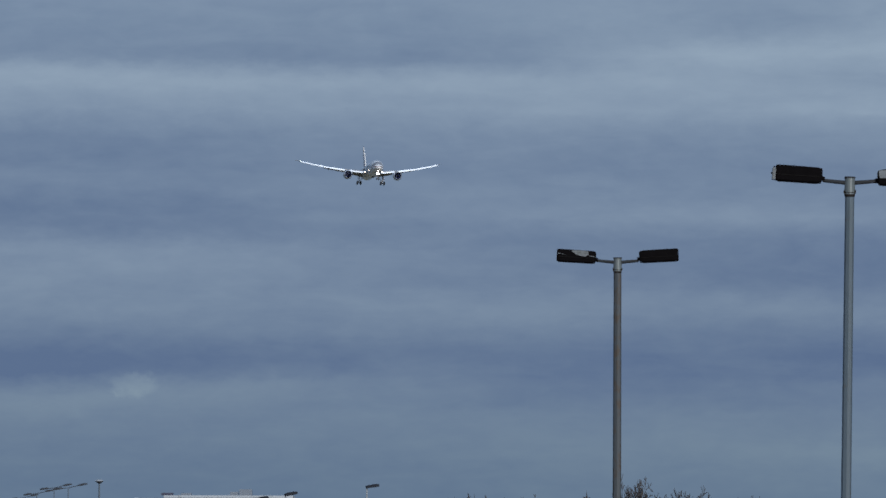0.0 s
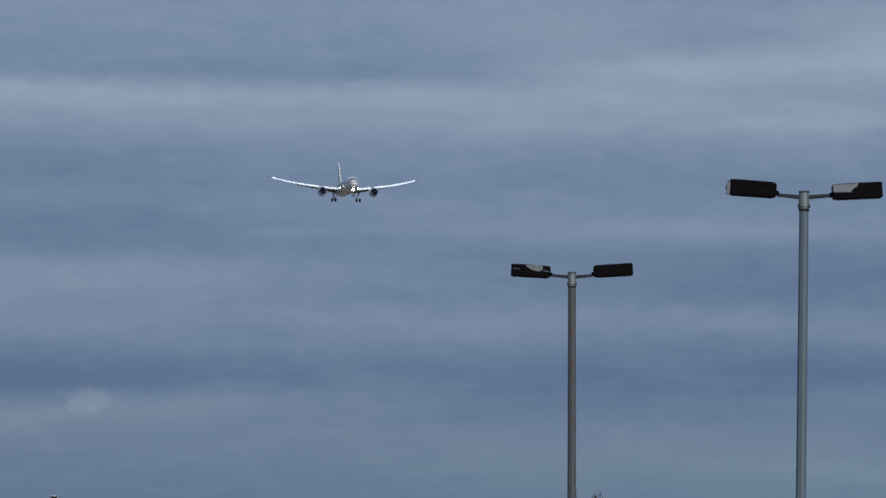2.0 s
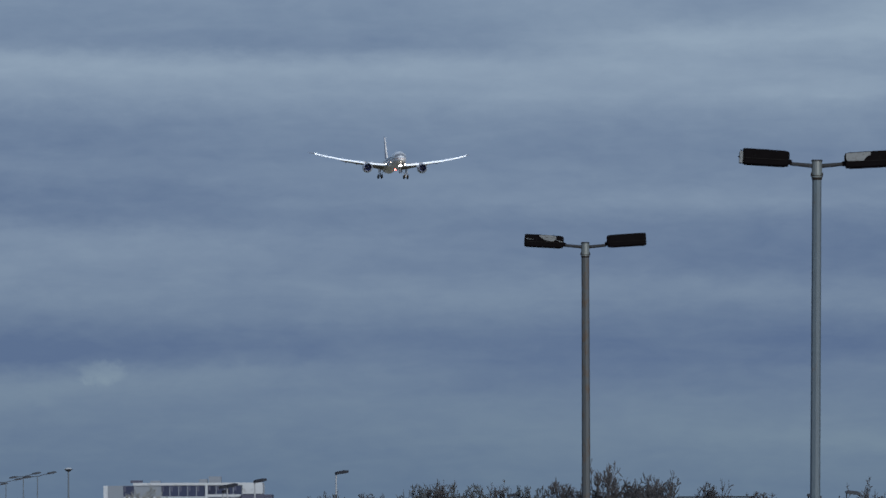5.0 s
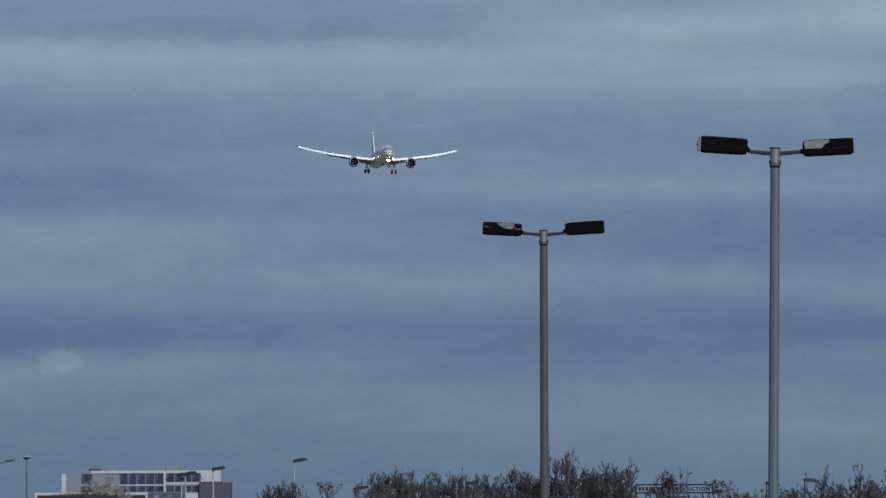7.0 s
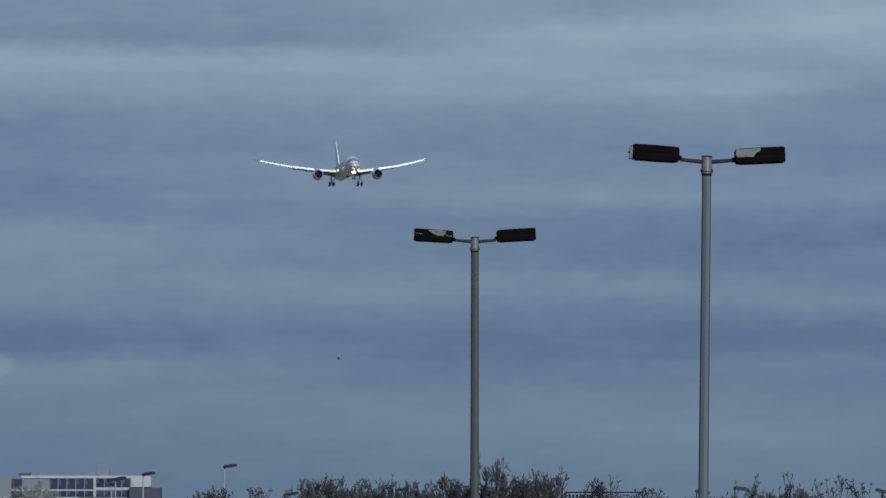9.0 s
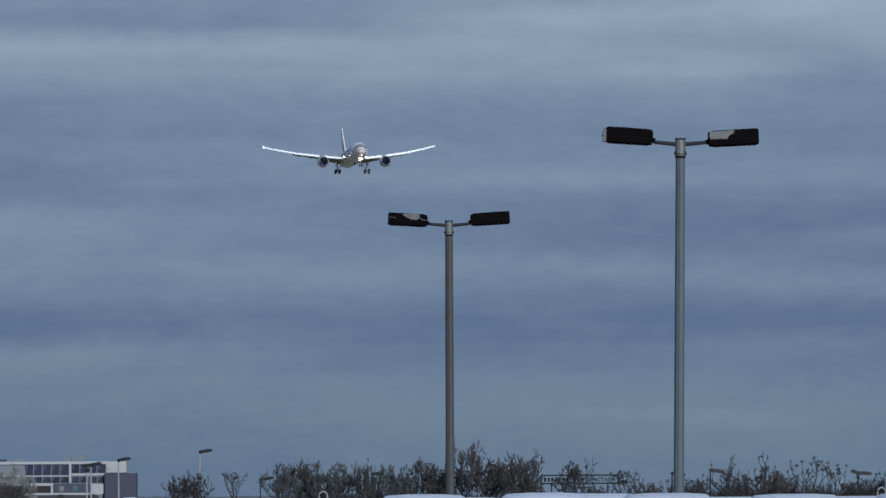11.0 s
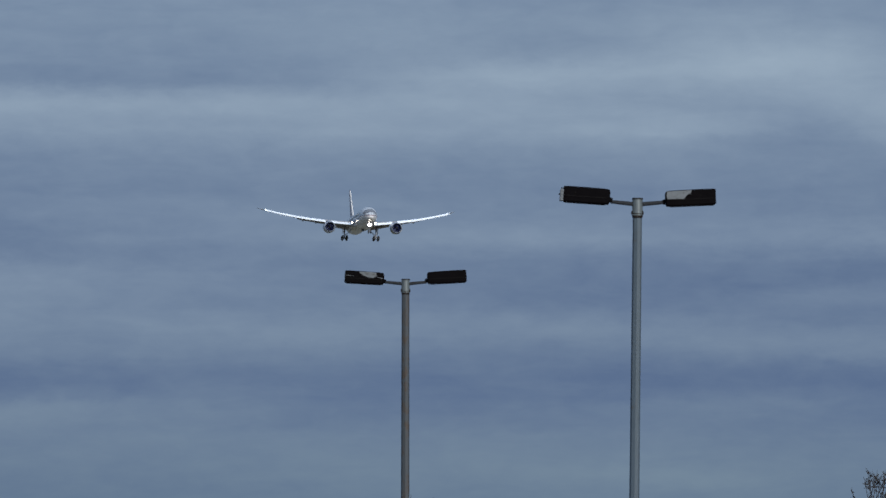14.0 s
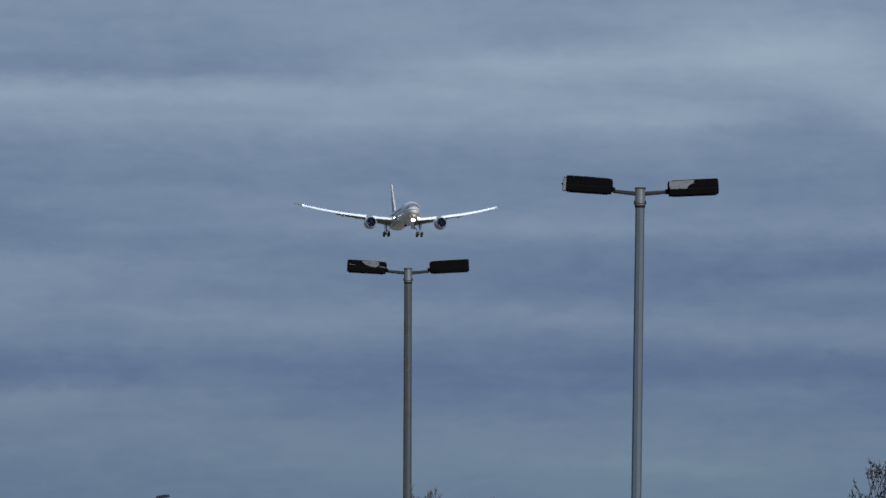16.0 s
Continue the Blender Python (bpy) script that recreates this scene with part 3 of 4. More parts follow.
def pollard(seed, limbs, low):
    """A lopped tree: few crooked limbs that end in fists of short twigs."""
    rng = random.Random(seed)
    wood, twig = [], []

    def fist(p, size, count):
        for _ in range(count):
            d = Vector((rng.gauss(0, 1), rng.gauss(0, 1), rng.gauss(0.5, 0.8))).normalized()
            q = p + d * size * rng.uniform(0.4, 1.0)
            e = (d + Vector((rng.gauss(0, 0.6), rng.gauss(0, 0.6), rng.gauss(0.3, 0.5)))).normalized()
            twig.append((p, q, 0.0075, 0.006))
            twig.append((q, q + e * size * rng.uniform(0.3, 0.7), 0.006, 0.004))

    def limb(p, d, r, steps, fork):
        for i in range(steps):
            d = (d + Vector((rng.gauss(0, 0.34), rng.gauss(0, 0.34), rng.gauss(0.12, 0.25)))).normalized()
            q = p + d * rng.uniform(0.06, 0.12)
            r2 = max(r * 0.88, 0.009)
            wood.append((p, q, r, r2))
            p, r = q, r2
            if rng.random() < 0.45:
                fist(p, rng.uniform(0.03, 0.06), rng.randint(1, 3))
            if fork and i in (1, 3) and rng.random() < 0.85:
                side = Vector((rng.gauss(0, 1), rng.gauss(0, 1), rng.gauss(0.3, 0.5))).normalized()
                limb(p, (d * 0.6 + side * 0.8).normalized(), r * 0.75, rng.randint(2, 4), fork - 1)
        fist(p, rng.uniform(0.04, 0.085), rng.randint(5, 9))

    foot = Vector((0, 0, 0))
    for k in range(4):
        q = foot + Vector((rng.gauss(0, 0.015), rng.gauss(0, 0.015), low / 4))
        wood.append((foot, q, 0.05 - 0.004 * k, 0.046 - 0.004 * k))
        foot = q
    for k in range(limbs):
        a = 6.283 * k / limbs + rng.uniform(-0.4, 0.4)
        limb(foot, Vector((math.cos(a), math.sin(a), rng.uniform(0.4, 1.5))).normalized(), 0.028, rng.randint(4, 7), 2)
    return skinned(wood, twig)


def goblet(seed, limbs, low, spread):
    """An open lopped tree: limbs rise and spread from a short trunk, fork twice and end in small knots of twigs."""
    rng = random.Random(seed)
    wood, twig = [], []

    def knot(p, size, count):
        for _ in range(count):
            d = Vector((rng.gauss(0, 0.8), rng.gauss(0, 0.8), rng.gauss(0.9, 0.6))).normalized()
            q = p + d * size * rng.uniform(0.4, 1.0)
            e = (d + Vector((rng.gauss(0, 0.5), rng.gauss(0, 0.5), rng.gauss(0.4, 0.4)))).normalized()
            twig.extend(((p, q, 0.0085, 0.0065), (q, q + e * size * rng.uniform(0.3, 0.8), 0.0065, 0.004)))

    def limb(p, d, r, steps, forks):
        for i in range(steps):
            d = (d + Vector((rng.gauss(0, 0.22), rng.gauss(0, 0.22), rng.gauss(0.16, 0.12)))).normalized()
            q = p + d * rng.uniform(0.05, 0.09)
            r2 = max(r * 0.90, 0.008)
            wood.append((p, q, r, r2))
            p, r = q, r2
            if rng.random() < 0.5:
                knot(p, rng.uniform(0.025, 0.06), rng.randint(1, 2))
        if forks:
            for side in (-1, 1):
                turn = rng.uniform(0, 6.283)
                limb(p, (d + Vector((math.cos(turn), math.sin(turn), 0.1)) * 0.55).normalized(), r * 0.8, rng.randint(2, 4), forks - 1)
        else:
            knot(p, rng.uniform(0.035, 0.07), rng.randint(4, 8))

    foot = Vector((0, 0, 0))
    for k in range(3):
        q = foot + Vector((rng.gauss(0, 0.02), rng.gauss(0, 0.02), low / 3))
        wood.append((foot, q, 0.040 - 0.004 * k, 0.036 - 0.004 * k))
        foot = q
    for k in range(limbs):
        a = 6.283 * k / limbs + rng.uniform(-0.4, 0.4)
        limb(foot, Vector((math.cos(a) * spread, math.sin(a) * spread, 1.0)).normalized(), 0.024, rng.randint(3, 5), 2)
    return skinned(wood, twig)


def skinned(wood, twig):
    ends = [q for _, q, _, _ in wood + twig]
    top = max(q.z for q in ends)
    wide = sorted(abs(q.x) for q in ends)[int(len(ends) * 0.95)]
    size = Vector((0.5 / wide, 0.5 / wide, 1 / top))
    made = []
    for sticks in (wood, twig):
        bm = bmesh.new()
        for p, q, r0, r1 in sticks:
            p, q = p * size, q * size
            axis = (q - p).normalized()
            u = axis.orthogonal().normalized()
            v = axis.cross(u)
            ring = lambda c, r: [bm.verts.new(c + (u * math.cos(k * 2.0944) + v * math.sin(k * 2.0944)) * r) for k in range(3)]
            e, f = ring(p, r0), ring(q, r1)
            for k in range(3):
                bm.faces.new((e[k], e[(k + 1) % 3], f[(k + 1) % 3], f[k]))
        made.append(bm)
    return made


def tree_kind(made, twig_mat, label):
    ob = thing("tree", pose(0, 0, 0), label, "tree", "bare trees beyond the car park")
    wood, twig = made
    part("trunk", wood, BARK, ob)
    part("crown", twig, twig_mat, ob, "crown of fine bare twigs")
    return ob


KINDS = [tree_kind(made, mt, lb) for made, mt, lb in (
    (branches(11, 5, 0.85, 0.30, (2, 3)), TWIG, "dense bare shrub-like winter tree with brown twigs"),
    (branches(23, 5, 0.95, 0.32, (2, 3)), TWIG, "bare many-stemmed brown winter tree"),
    (branches(37, 6, 0.75, 0.28, (2, 3)), TWIG, "dense bare winter shrub with upright twigs"),
    (pollard(41, 7, 0.30), TWIG, "bare lopped winter tree with knotted branch ends"),
    (pollard(58, 6, 0.36), TWIG, "bare crooked winter tree with an open lopped crown"),
    (branches(83, 7, 0.66, 0.24, (2, 3)), COOL_TWIG, "bare vase-shaped winter shrub with pale highlight-flecked twigs"),
    (branches(97, 6, 0.74, 0.26, (2, 3)), COOL_TWIG, "bare grey-twigged winter shrub with upright stems"),
    (goblet(19, 5, 0.34, 0.62), TWIG, "bare lopped winter tree with an open goblet crown"),
    (goblet(29, 6, 0.30, 0.50), TWIG, "bare slender winter tree with rising forked limbs"),
    (branches(131, 3, 0.74, 0.26, (2, 3), 0.0072), TWIG, "bare fan-crowned winter tree full of fine twigs"))]
# place along x, height and width of the trees that stand 600 m off
TREES = [
    (-29.6, 3.2, 2.3), (-16.5, 3.67, 1.7), (-15.3, 3.78, 1.4), (-12.6, 3.55, 1.4), (-9.5, 4.2, 1.7), (-8.4, 4.54, 2), (-7.7, 4.43, 1.4),
    (-6.7, 4.2, 1.7), (-5.5, 4.2, 1.7), (-4.3, 4.43, 1.7), (-3.1, 3.96, 1.4), (-2.1, 4.08, 1.7), (-0.9, 3.85, 1.7), (0.2, 4.66, 2),
    (1.3, 4.43, 1.7), (2.7, 4.31, 1.7), (3.75, 5.9, 2.0), (5, 4.8, 2), (6.1, 4.48, 1.4), (6.8, 5.05, 2), (7.6, 4.59, 1.7),
    (8.3, 2.86, 1.4), (10.7, 4.4, 2.3), (11.8, 3.44, 2), (12.7, 2.75, 1.7), (14.4, 3.55, 1.7)]
TREES_REST = [
    (15.2, 3.32, 1.4), (16.5, 2.86, 2.0), (17.4, 2.98, 1.7), (19.4, 3.21, 2.0), (20.3, 2.86, 1.7), (21.5, 4.55, 1.6), (22.6, 3.45, 1.8),
    (23.9, 4.8, 1.9), (24.5, 3.7, 1.8), (25.6, 3.4, 1.8), (26.9, 4.5, 2.3), (28.4, 2.6, 1.5), (29.4, 4.2, 2.2), (30.6, 2.98, 1.7),
    (32.1, 3.44, 2.0), (33.7, 3.78, 2.3), (34.85, 7.75, 2.5), (33.7, 5.75, 1.8), (36.9, 7.6, 3.6), (40.6, 7.2, 4.4),
    (-38.3, 3.2, 1.5), (-37.0, 3.3, 1.6)]
# which kind stands where
ORDER_WEST = (0, 1, 0, 8, 6, 9, 2, 5, 6, 1, 5, 6, 5, 0, 2, 1, 9, 2, 1, 9, 2, 0, 9, 4, 3, 8)
ORDER_REST = (3, 0, 4, 1, 3, 3, 0, 4, 0, 1, 7, 4, 7, 2, 4, 3, 8, 2, 9, 3, 6, 5)
spin_rng, stands = random.Random(3), {}
for k, (tx, th, tw) in zip(ORDER_WEST + ORDER_REST, TREES + TREES_REST):
    m = Matrix.LocRotScale((tx, 600 + spin_rng.uniform(-5, 5), -0.02), Euler((0, 0, spin_rng.uniform(0, 6.28))), (tw * 1.1, tw * 1.1, th))
    stands.setdefault(k, []).append(m)
for k, places in stands.items():
    for m in places[1:]:
        copy_thing(KINDS[k], m)
    KINDS[k].matrix_basis = places[0]
pale = tree_kind(branches(71, 4, 0.9, 0.3, (3, 3), 0.0048), PALE_TWIG, "pale bare tree before the white building")
pale.matrix_basis = Matrix.LocRotScale((-59.0, 1250, -0.02), Euler((0, 0, 1)), (7.0, 7.0, 6.9))


def thicket():
    """Undergrowth at the trees' feet, as one mass of twigs."""
    rng = random.Random(9)
    vs, fs = [], []
    bands = [(-10.2, 8.8, 2.55), (8.8, 21, 2.1), (21, 33, 3.1), (33, 40, 2.6), (-17.3, -11.5, 2.2), (-31.6, -28.2, 3.5), (-39.0, -36.1, 2.7)]
    for x0, x1, top in bands:
        for _ in range(int((x1 - x0) * (380 if x1 < -35 else 1100 if x1 < -20 else 340 if x0 == 21 else 170))):
            x, y = rng.uniform(x0, x1), 604 + rng.gauss(0, 2)
            h = top * rng.uniform(0.75 if x1 < -20 else 0.45, 1.0) * (0.8 + 0.35 * noise.noise((x * 0.7, 2.0, 0)))
            lean, lean2, r = rng.gauss(0, 0.2) * h, rng.gauss(0, 0.2), rng.uniform(0.02, 0.05)
            z0 = rng.uniform(0, h * 0.5)
            k = len(vs)
            vs += [(x - r, y, z0), (x + r, y, z0), (x, y + r, z0), (x + lean, y + lean2, h)]
            fs += [(k, k + 1, k + 3), (k + 1, k + 2, k + 3), (k + 2, k, k + 3)]
    me = bpy.data.meshes.new("thicket")
    me.from_pydata(vs, [], fs)
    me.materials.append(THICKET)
    tagged(new("thicket", me), "dense dark brown winter undergrowth below the trees", "undergrowth", kind="stuff")


thicket()


# ---- the white building on the far side ----
def far_building():
    y = 2600.0
    ob = thing("office_building", pose(-110, y, 0), "low white office building with dark ribbon windows", "building")
    # local x runs from -26 to 25
    up = part("upper_block", boxed(-25.7, 21.8, 0, 18, 0, 12.2, 0.05), PALE_WALL, ob, "pale grey upper storeys")
    part("roof_edge", boxed(-17, 22.0, -0.5, 18.2, 12.2, 13.0, 0.05), RENDER, ob, "white roof edge")
    part("end_slab", boxed(-25.9, -24.6, -0.6, 18.1, 0, 12.2, 0.05), RENDER, ob, "white end slab")
    part("end_block", boxed(16.0, 22.1, -0.7, 18.3, 9.6, 12.3, 0.05), RENDER, ob, "white end block")
    for x0, x1 in ((4.8, 5.5),):
        part("pier", boxed(x0, x1, -0.8, 0.0, 6.5, 12.25, 0.03), RENDER, ob)
    for z0, z1, x0, x1 in ((8.45, 8.85, -19.9, 4.8), (8.75, 9.45, 5.5, 16.0)):
        part("spandrel", boxed(x0, x1, -0.35, 0.0, z0, z1, 0.02), RENDER, ob, "white spandrel band")
    bays = [(-19.9, -16.7)] + [(-8.4 + 2.66 * i, -8.4 + 2.66 * (i + 1) - 0.25) for i in range(5)] + [(5.6 + 2.6 * i, 5.6 + 2.6 * (i + 1) - 0.25) for i in range(4)]
    for x0, x1 in bays:
        for z0, z1 in ((8.9 if x0 < 5 else 9.5, 12.1), (6.6, 8.4)):
            win = part("window", boxed(x0, x1, -0.12, 0.05, z0, z1), PANE, ob)
            part("mullion", boxed(x1 - 0.02, x1 + 0.24, -0.2, 0.0, z0, z1), PALE_WALL, win)
            part("blind", boxed(x0 + 0.15, x0 + 0.75, -0.16, -0.12, z0 + (z1 - z0) * 0.45, z1 - 0.1), BLUE_CLAD, win)
    for x0, x1, z1, mt in ((2.8, 5.2, 14.1, PALE_WALL), (5.6, 9.4, 14.9, PALE_WALL), (-12, -9, 13.7, PALE_WALL), (-18, -14.5, 13.8, BLUE_CLAD)):
        part("roof_plant", boxed(x0, x1, 5, 9, 13.0, z1, 0.05), mt, ob)
    wing = part("side_block", boxed(15.6, 24.9, -2.2, 17, 0, 9.4, 0.05), BLUE_CLAD, ob, "blue-grey ribbed side block")
    for i in range(12):
        part("rib", boxed(15.8 + i * 0.77, 15.95 + i * 0.77, -2.3, -2.2, 0.1, 9.3), BLUE_CLAD, wing)
    low = part("front_block", boxed(-33.3, 0.2, -9.0, -0.9, 0, 6.3, 0.05), BROWN, ob, "low front block with brown glazing")
    part("fascia", boxed(-33.5, 0.4, -9.4, -0.85, 5.7, 6.5, 0.04), RENDER, low, "white fascia")
    part("corner_post", boxed(-0.3, 0.4, -9.45, -9.0, 0, 5.7), RENDER, low)
    part("corner_post", boxed(-33.5, -32.8, -9.45, -9.0, 0, 5.7), RENDER, low)
    for i in range(14):
        part("pane", boxed(-32.6 + i * 2.3, -30.5 + i * 2.3, -9.08, -9.0, 2.6, 5.6), BROWN, low)
    link = part("link_block", boxed(0.45, 11.5, -7.0, -0.9, 0, 6.3, 0.05), BLUE_CLAD, ob, "dark blue link block")
    part("sign_panel", boxed(2.2, 3.6, -7.1, -7.0, 4.0, 5.6), PALE_WALL, link)
    part("sign_panel", boxed(6.2, 7.6, -7.1, -7.0, 4.0, 5.6), GREEN, link, "small green sign panel")
    part("wall_panel", boxed(11.7, 15.4, -7.2, -6.8, 3.2, 6.2, 0.03), RENDER, ob, "pale wall panel")
    yard = part("yard_wall", boxed(-8.2, 14.2, -14.0, -13.7, 0, 3.3, 0.03), YARD, ob, "pale grey yard wall panels")
    for x0, x1 in ((-5.8, -4.6), (2.1, 3.8), (11.4, 13.0)):
        part("gate_post", boxed(x0, x1, -14.5, -14.25, 0, 3.1), BROWN, yard)
    part("parapet", boxed(-8.4, 14.4, -14.2, -13.6, 2.95, 3.55), RENDER, yard, "pale coping")


far_building()


# ---- open lettered frame and hoops ----
def lettered_frame():
    ob = thing("sign_frame", pose(14.95, 800, 0), "dark open sign frame with worn lettering", "sign")
    w2, z0, z1 = 3.62, 2.80, 3.68
    for x0, x1, a, b in ((-w2, w2, z1 - 0.13, z1), (-w2, w2, z0, z0 + 0.13), (-w2, -w2 + 0.14, z0 + 0.13, z1 - 0.13), (w2 - 0.14, w2, z0 + 0.13, z1 - 0.13)):
        part("frame_bar", boxed(x0, x1, -0.05, 0.05, a, b, 0.01), SIGN_DARK, ob)
    for x in (-2.6, 2.6):
        part("post", boxed(x - 0.06, x + 0.06, -0.06, 0.06, 0, z0), SIGN_DARK, ob)
    # worn first words as bars, then the word that can be read
    rng = random.Random(4)
    x = -w2 + 0.32
    while x < 0.25:
        wd = rng.uniform(0.2, 0.26)
        if not -0.95 < x < -0.6:
            part("letter_bar", boxed(x, x + wd, -0.03, 0.03, z0 + 0.24, z0 + 0.60), SIGN_DARK, ob)
        x += wd + 0.12
    text = bpy.data.curves.new("word", "FONT")
    text.body, text.size, text.extrude, text.space_character = "JUNCTION", 0.50, 0.03, 1.18
    text.offset = 0.02
    text.align_x = "LEFT"
    carrier = new("word", text)
    bpy.context.view_layer.update()
    me = bpy.data.meshes.new_from_object(carrier)
    bpy.data.objects.remove(carrier)
    xs = [v.co.x for v in me.vertices]
    fit = 2.72 / (max(xs) - min(xs))
    me.transform(Matrix.Translation((0.62, 0, z0 + 0.24)) @ Matrix.Rotation(math.pi / 2, 4, "X") @ Matrix.Diagonal((fit, 1, 1, 1)))
    me.materials.clear()
    me.materials.append(SIGN_DARK)
    word = new("word", me)
    word.parent = ob
    for x0, x1, a, b in ((-0.6, 1.45, 2.45, 2.54), (-0.6, -0.5, 1.9, 2.45), (1.35, 1.45, 1.9, 2.45)):
        part("lower_board", boxed(x0, x1, -0.06, 0.06, a, b), SIGN_DARK, ob)
    part("bracket", boxed(w2 - 0.1, w2 + 0.5, -0.08, 0.08, z0 - 0.12, z0 + 0.1, 0.02), SIGN_DARK, ob)


lettered_frame()


def hoop(x, y, top):
    ob = thing("hoop_rail", pose(x, y, 0), "white tubular hoop rail", "rail", "white hoops")
    bm = bmesh.new()
    r, path = 0.14, []
    path.append(Vector((-r, 0, 0)))
    for i in range(9):
        a = math.pi - math.pi * i / 8
        path.append(Vector((r * math.cos(a), 0, top - r + r * math.sin(a))))
    path.append(Vector((r, 0, 0)))
    loft(bm, [[p + Vector((0.025 * math.cos(k * math.pi / 3), 0.025 * math.sin(k * math.pi / 3), 0.0)) if abs(p.z) < 0.01 or p.z < top - r + 0.01
               else p + Vector((0.025 * math.cos(k * math.pi / 3) * (p.x / r), 0.025 * math.sin(k * math.pi / 3), 0.025 * math.cos(k * math.pi / 3) * ((p.z - top + r) / r))) for k in range(6)] for p in path])
    part("tube", bm, WHITE_POLE, ob, smooth=True)


hoop(-3.31, 300, 1.87)
hoop(16.10, 300, 1.90)


# ---- parked vehicles ----
def vehicle(name, paint, length, width, height, label, category, group):
    """A parked van or car, its front towards -y, resting on the ground."""
    ob = thing(name, pose(0, 0, 0), label, category, group)
    w2 = width / 2
    bm = bmesh.new()
    rings = []
    # along y: roof height, shoulder width
    for y, top, wide in ((0.0, 0.42, 0.86), (0.06, 0.50, 0.95), (0.22, 0.56, 1.0), (0.30, 0.70, 1.0), (0.42, 0.97, 1.0), (0.52, 1.0, 1.0), (0.90, 1.0, 1.0), (0.97, 0.95, 0.98), (1.0, 0.60, 0.94)):
        hz, ww = height * top, w2 * wide
        sh = min(hz * 0.92, height * 0.56)
        tw = ww * (1.0 - 0.26 * max(0.0, (top - 0.56) / 0.44))
        prof = [(-ww * 0.92, 0.28), (-ww, 0.45), (-ww, sh), (-tw, hz - 0.09), (-tw * 0.86, hz - 0.02), (-tw * 0.4, hz), (tw * 0.4, hz), (tw * 0.86, hz - 0.02), (tw, hz - 0.09), (ww, sh), (ww, 0.45), (ww * 0.92, 0.28)]
        rings.append([(x, (y - 0.5) * length, z) for x, z in prof])
    body = part("body", loft(bm, rings), paint, ob, smooth=True)
    # windscreen and side glass, set a little proud
    y0, y1 = (0.31 - 0.5) * length, (0.415 - 0.5) * length
    bm = bmesh.new()
    za, zb = height * 0.71, height * 0.95
    a = [bm.verts.new(p) for p in ((-w2 * 0.84, y0 - 0.03, za), (w2 * 0.84, y0 - 0.03, za), (w2 * 0.70, y1 - 0.03, zb), (-w2 * 0.70, y1 - 0.03, zb))]
    bm.faces.new(a)
    bmesh.ops.solidify(bm, geom=bm.faces[:], thickness=0.02)
    part("windscreen", bm, PANE, body)
    for s in (-1, 1):
        for ya, yb in ((0.44, 0.60), (0.62, 0.76), (0.78, 0.92)):
            bm = bmesh.new()
            pts = [bm.verts.new(p) for p in ((s * (w2 * 0.985), (ya - 0.5) * length, height * 0.60), (s * (w2 * 0.985), (yb - 0.5) * length, height * 0.60), (s * (w2 * 0.80), (yb - 0.5) * length, height * 0.90), (s * (w2 * 0.80), (ya - 0.5) * length, height * 0.90))]
            bm.faces.new(pts)
            bmesh.ops.solidify(bm, geom=bm.faces[:], thickness=0.03)
            part("side_window", bm, PANE, body)
        part("headlight", boxed(*sorted((s * w2 * 0.55, s * w2 * 0.9)), -length / 2 - 0.01, -length / 2 + 0.12, height * 0.33, height * 0.41, 0.02), LAMP_CLEAR, body)
        part("tail_light", boxed(*sorted((s * w2 * 0.80, s * w2 * 0.95)), length / 2 - 0.08, length / 2 + 0.015, height * 0.35, height * 0.55, 0.02), LAMP_RED, body)
        part("mirror", boxed(*sorted((s * w2 * 1.0, s * (w2 + 0.17))), (0.40 - 0.5) * length, (0.43 - 0.5) * length, height * 0.60, height * 0.70, 0.02), paint, body)
        for y in (0.18, 0.80):
            bm = bmesh.new()
            spin(bm, [(-0.1, 0.19), (-0.11, 0.30), (-0.08, 0.33), (0.08, 0.33), (0.11, 0.30), (0.1, 0.19)], 20)
            wheel = part("wheel", bm, DARK, ob, m=pose(s * (w2 - 0.12), (y - 0.5) * length, 0.33, 0, 0, 90))
            part("rim", spin(bmesh.new(), [(-0.115, 0.05), (-0.112, 0.19), (0.112, 0.19), (0.115, 0.05)], 14), STEEL, wheel)
    part("bumper", boxed(-w2 * 0.93, w2 * 0.93, -length / 2 - 0.06, -length / 2 + 0.1, 0.30, 0.52, 0.04), DARK, body)
    return ob


van = vehicle("van", VAN_WHITE, 4.9, 1.92, 1.70, "white parked van with a rounded roof", "van", "row of white vans")
van.matrix_basis = pose(0.09, 142.3, 0, 0, 0, 180)
for vx, vy, vz in ((2.06, 142.3, 1.01), (4.07, 142.3, 1.0), (6.15, 142.3, 0.985), (8.22, 142.3, 0.99), (-1.5, 148.5, 0.93), (0.9, 148.5, 0.965), (3.15, 148.5, 1.0), (5.3, 148.5, 0.96), (7.5, 148.5, 0.96)):
    copy_thing(van, Matrix.LocRotScale((vx, vy, 0), Euler((0, 0, math.pi)), (1, 1, vz)))
car = vehicle("car", CAR_GREY, 4.4, 1.8, 1.5, "small pale parked car far off", "car", "far parked cars")
car.matrix_basis = pose(-35.4, 1000, 0)
for vx, vy, vz in ((-33.2, 1000, 1.22), (-30.9, 1000, 1.12), (-28.7, 1000, 1.1), (-26.4, 1002, 1.15), (-24.0, 1000, 1.1), (-21.5, 1001, 1.12), (-17.0, 1000, 1.1), (-14.0, 1001, 1.1)):
    copy_thing(car, Matrix.LocRotScale((vx, vy, 0), Euler((0, 0, math.pi if int(vx) % 3 else 0.3)), (1, 1, vz)))


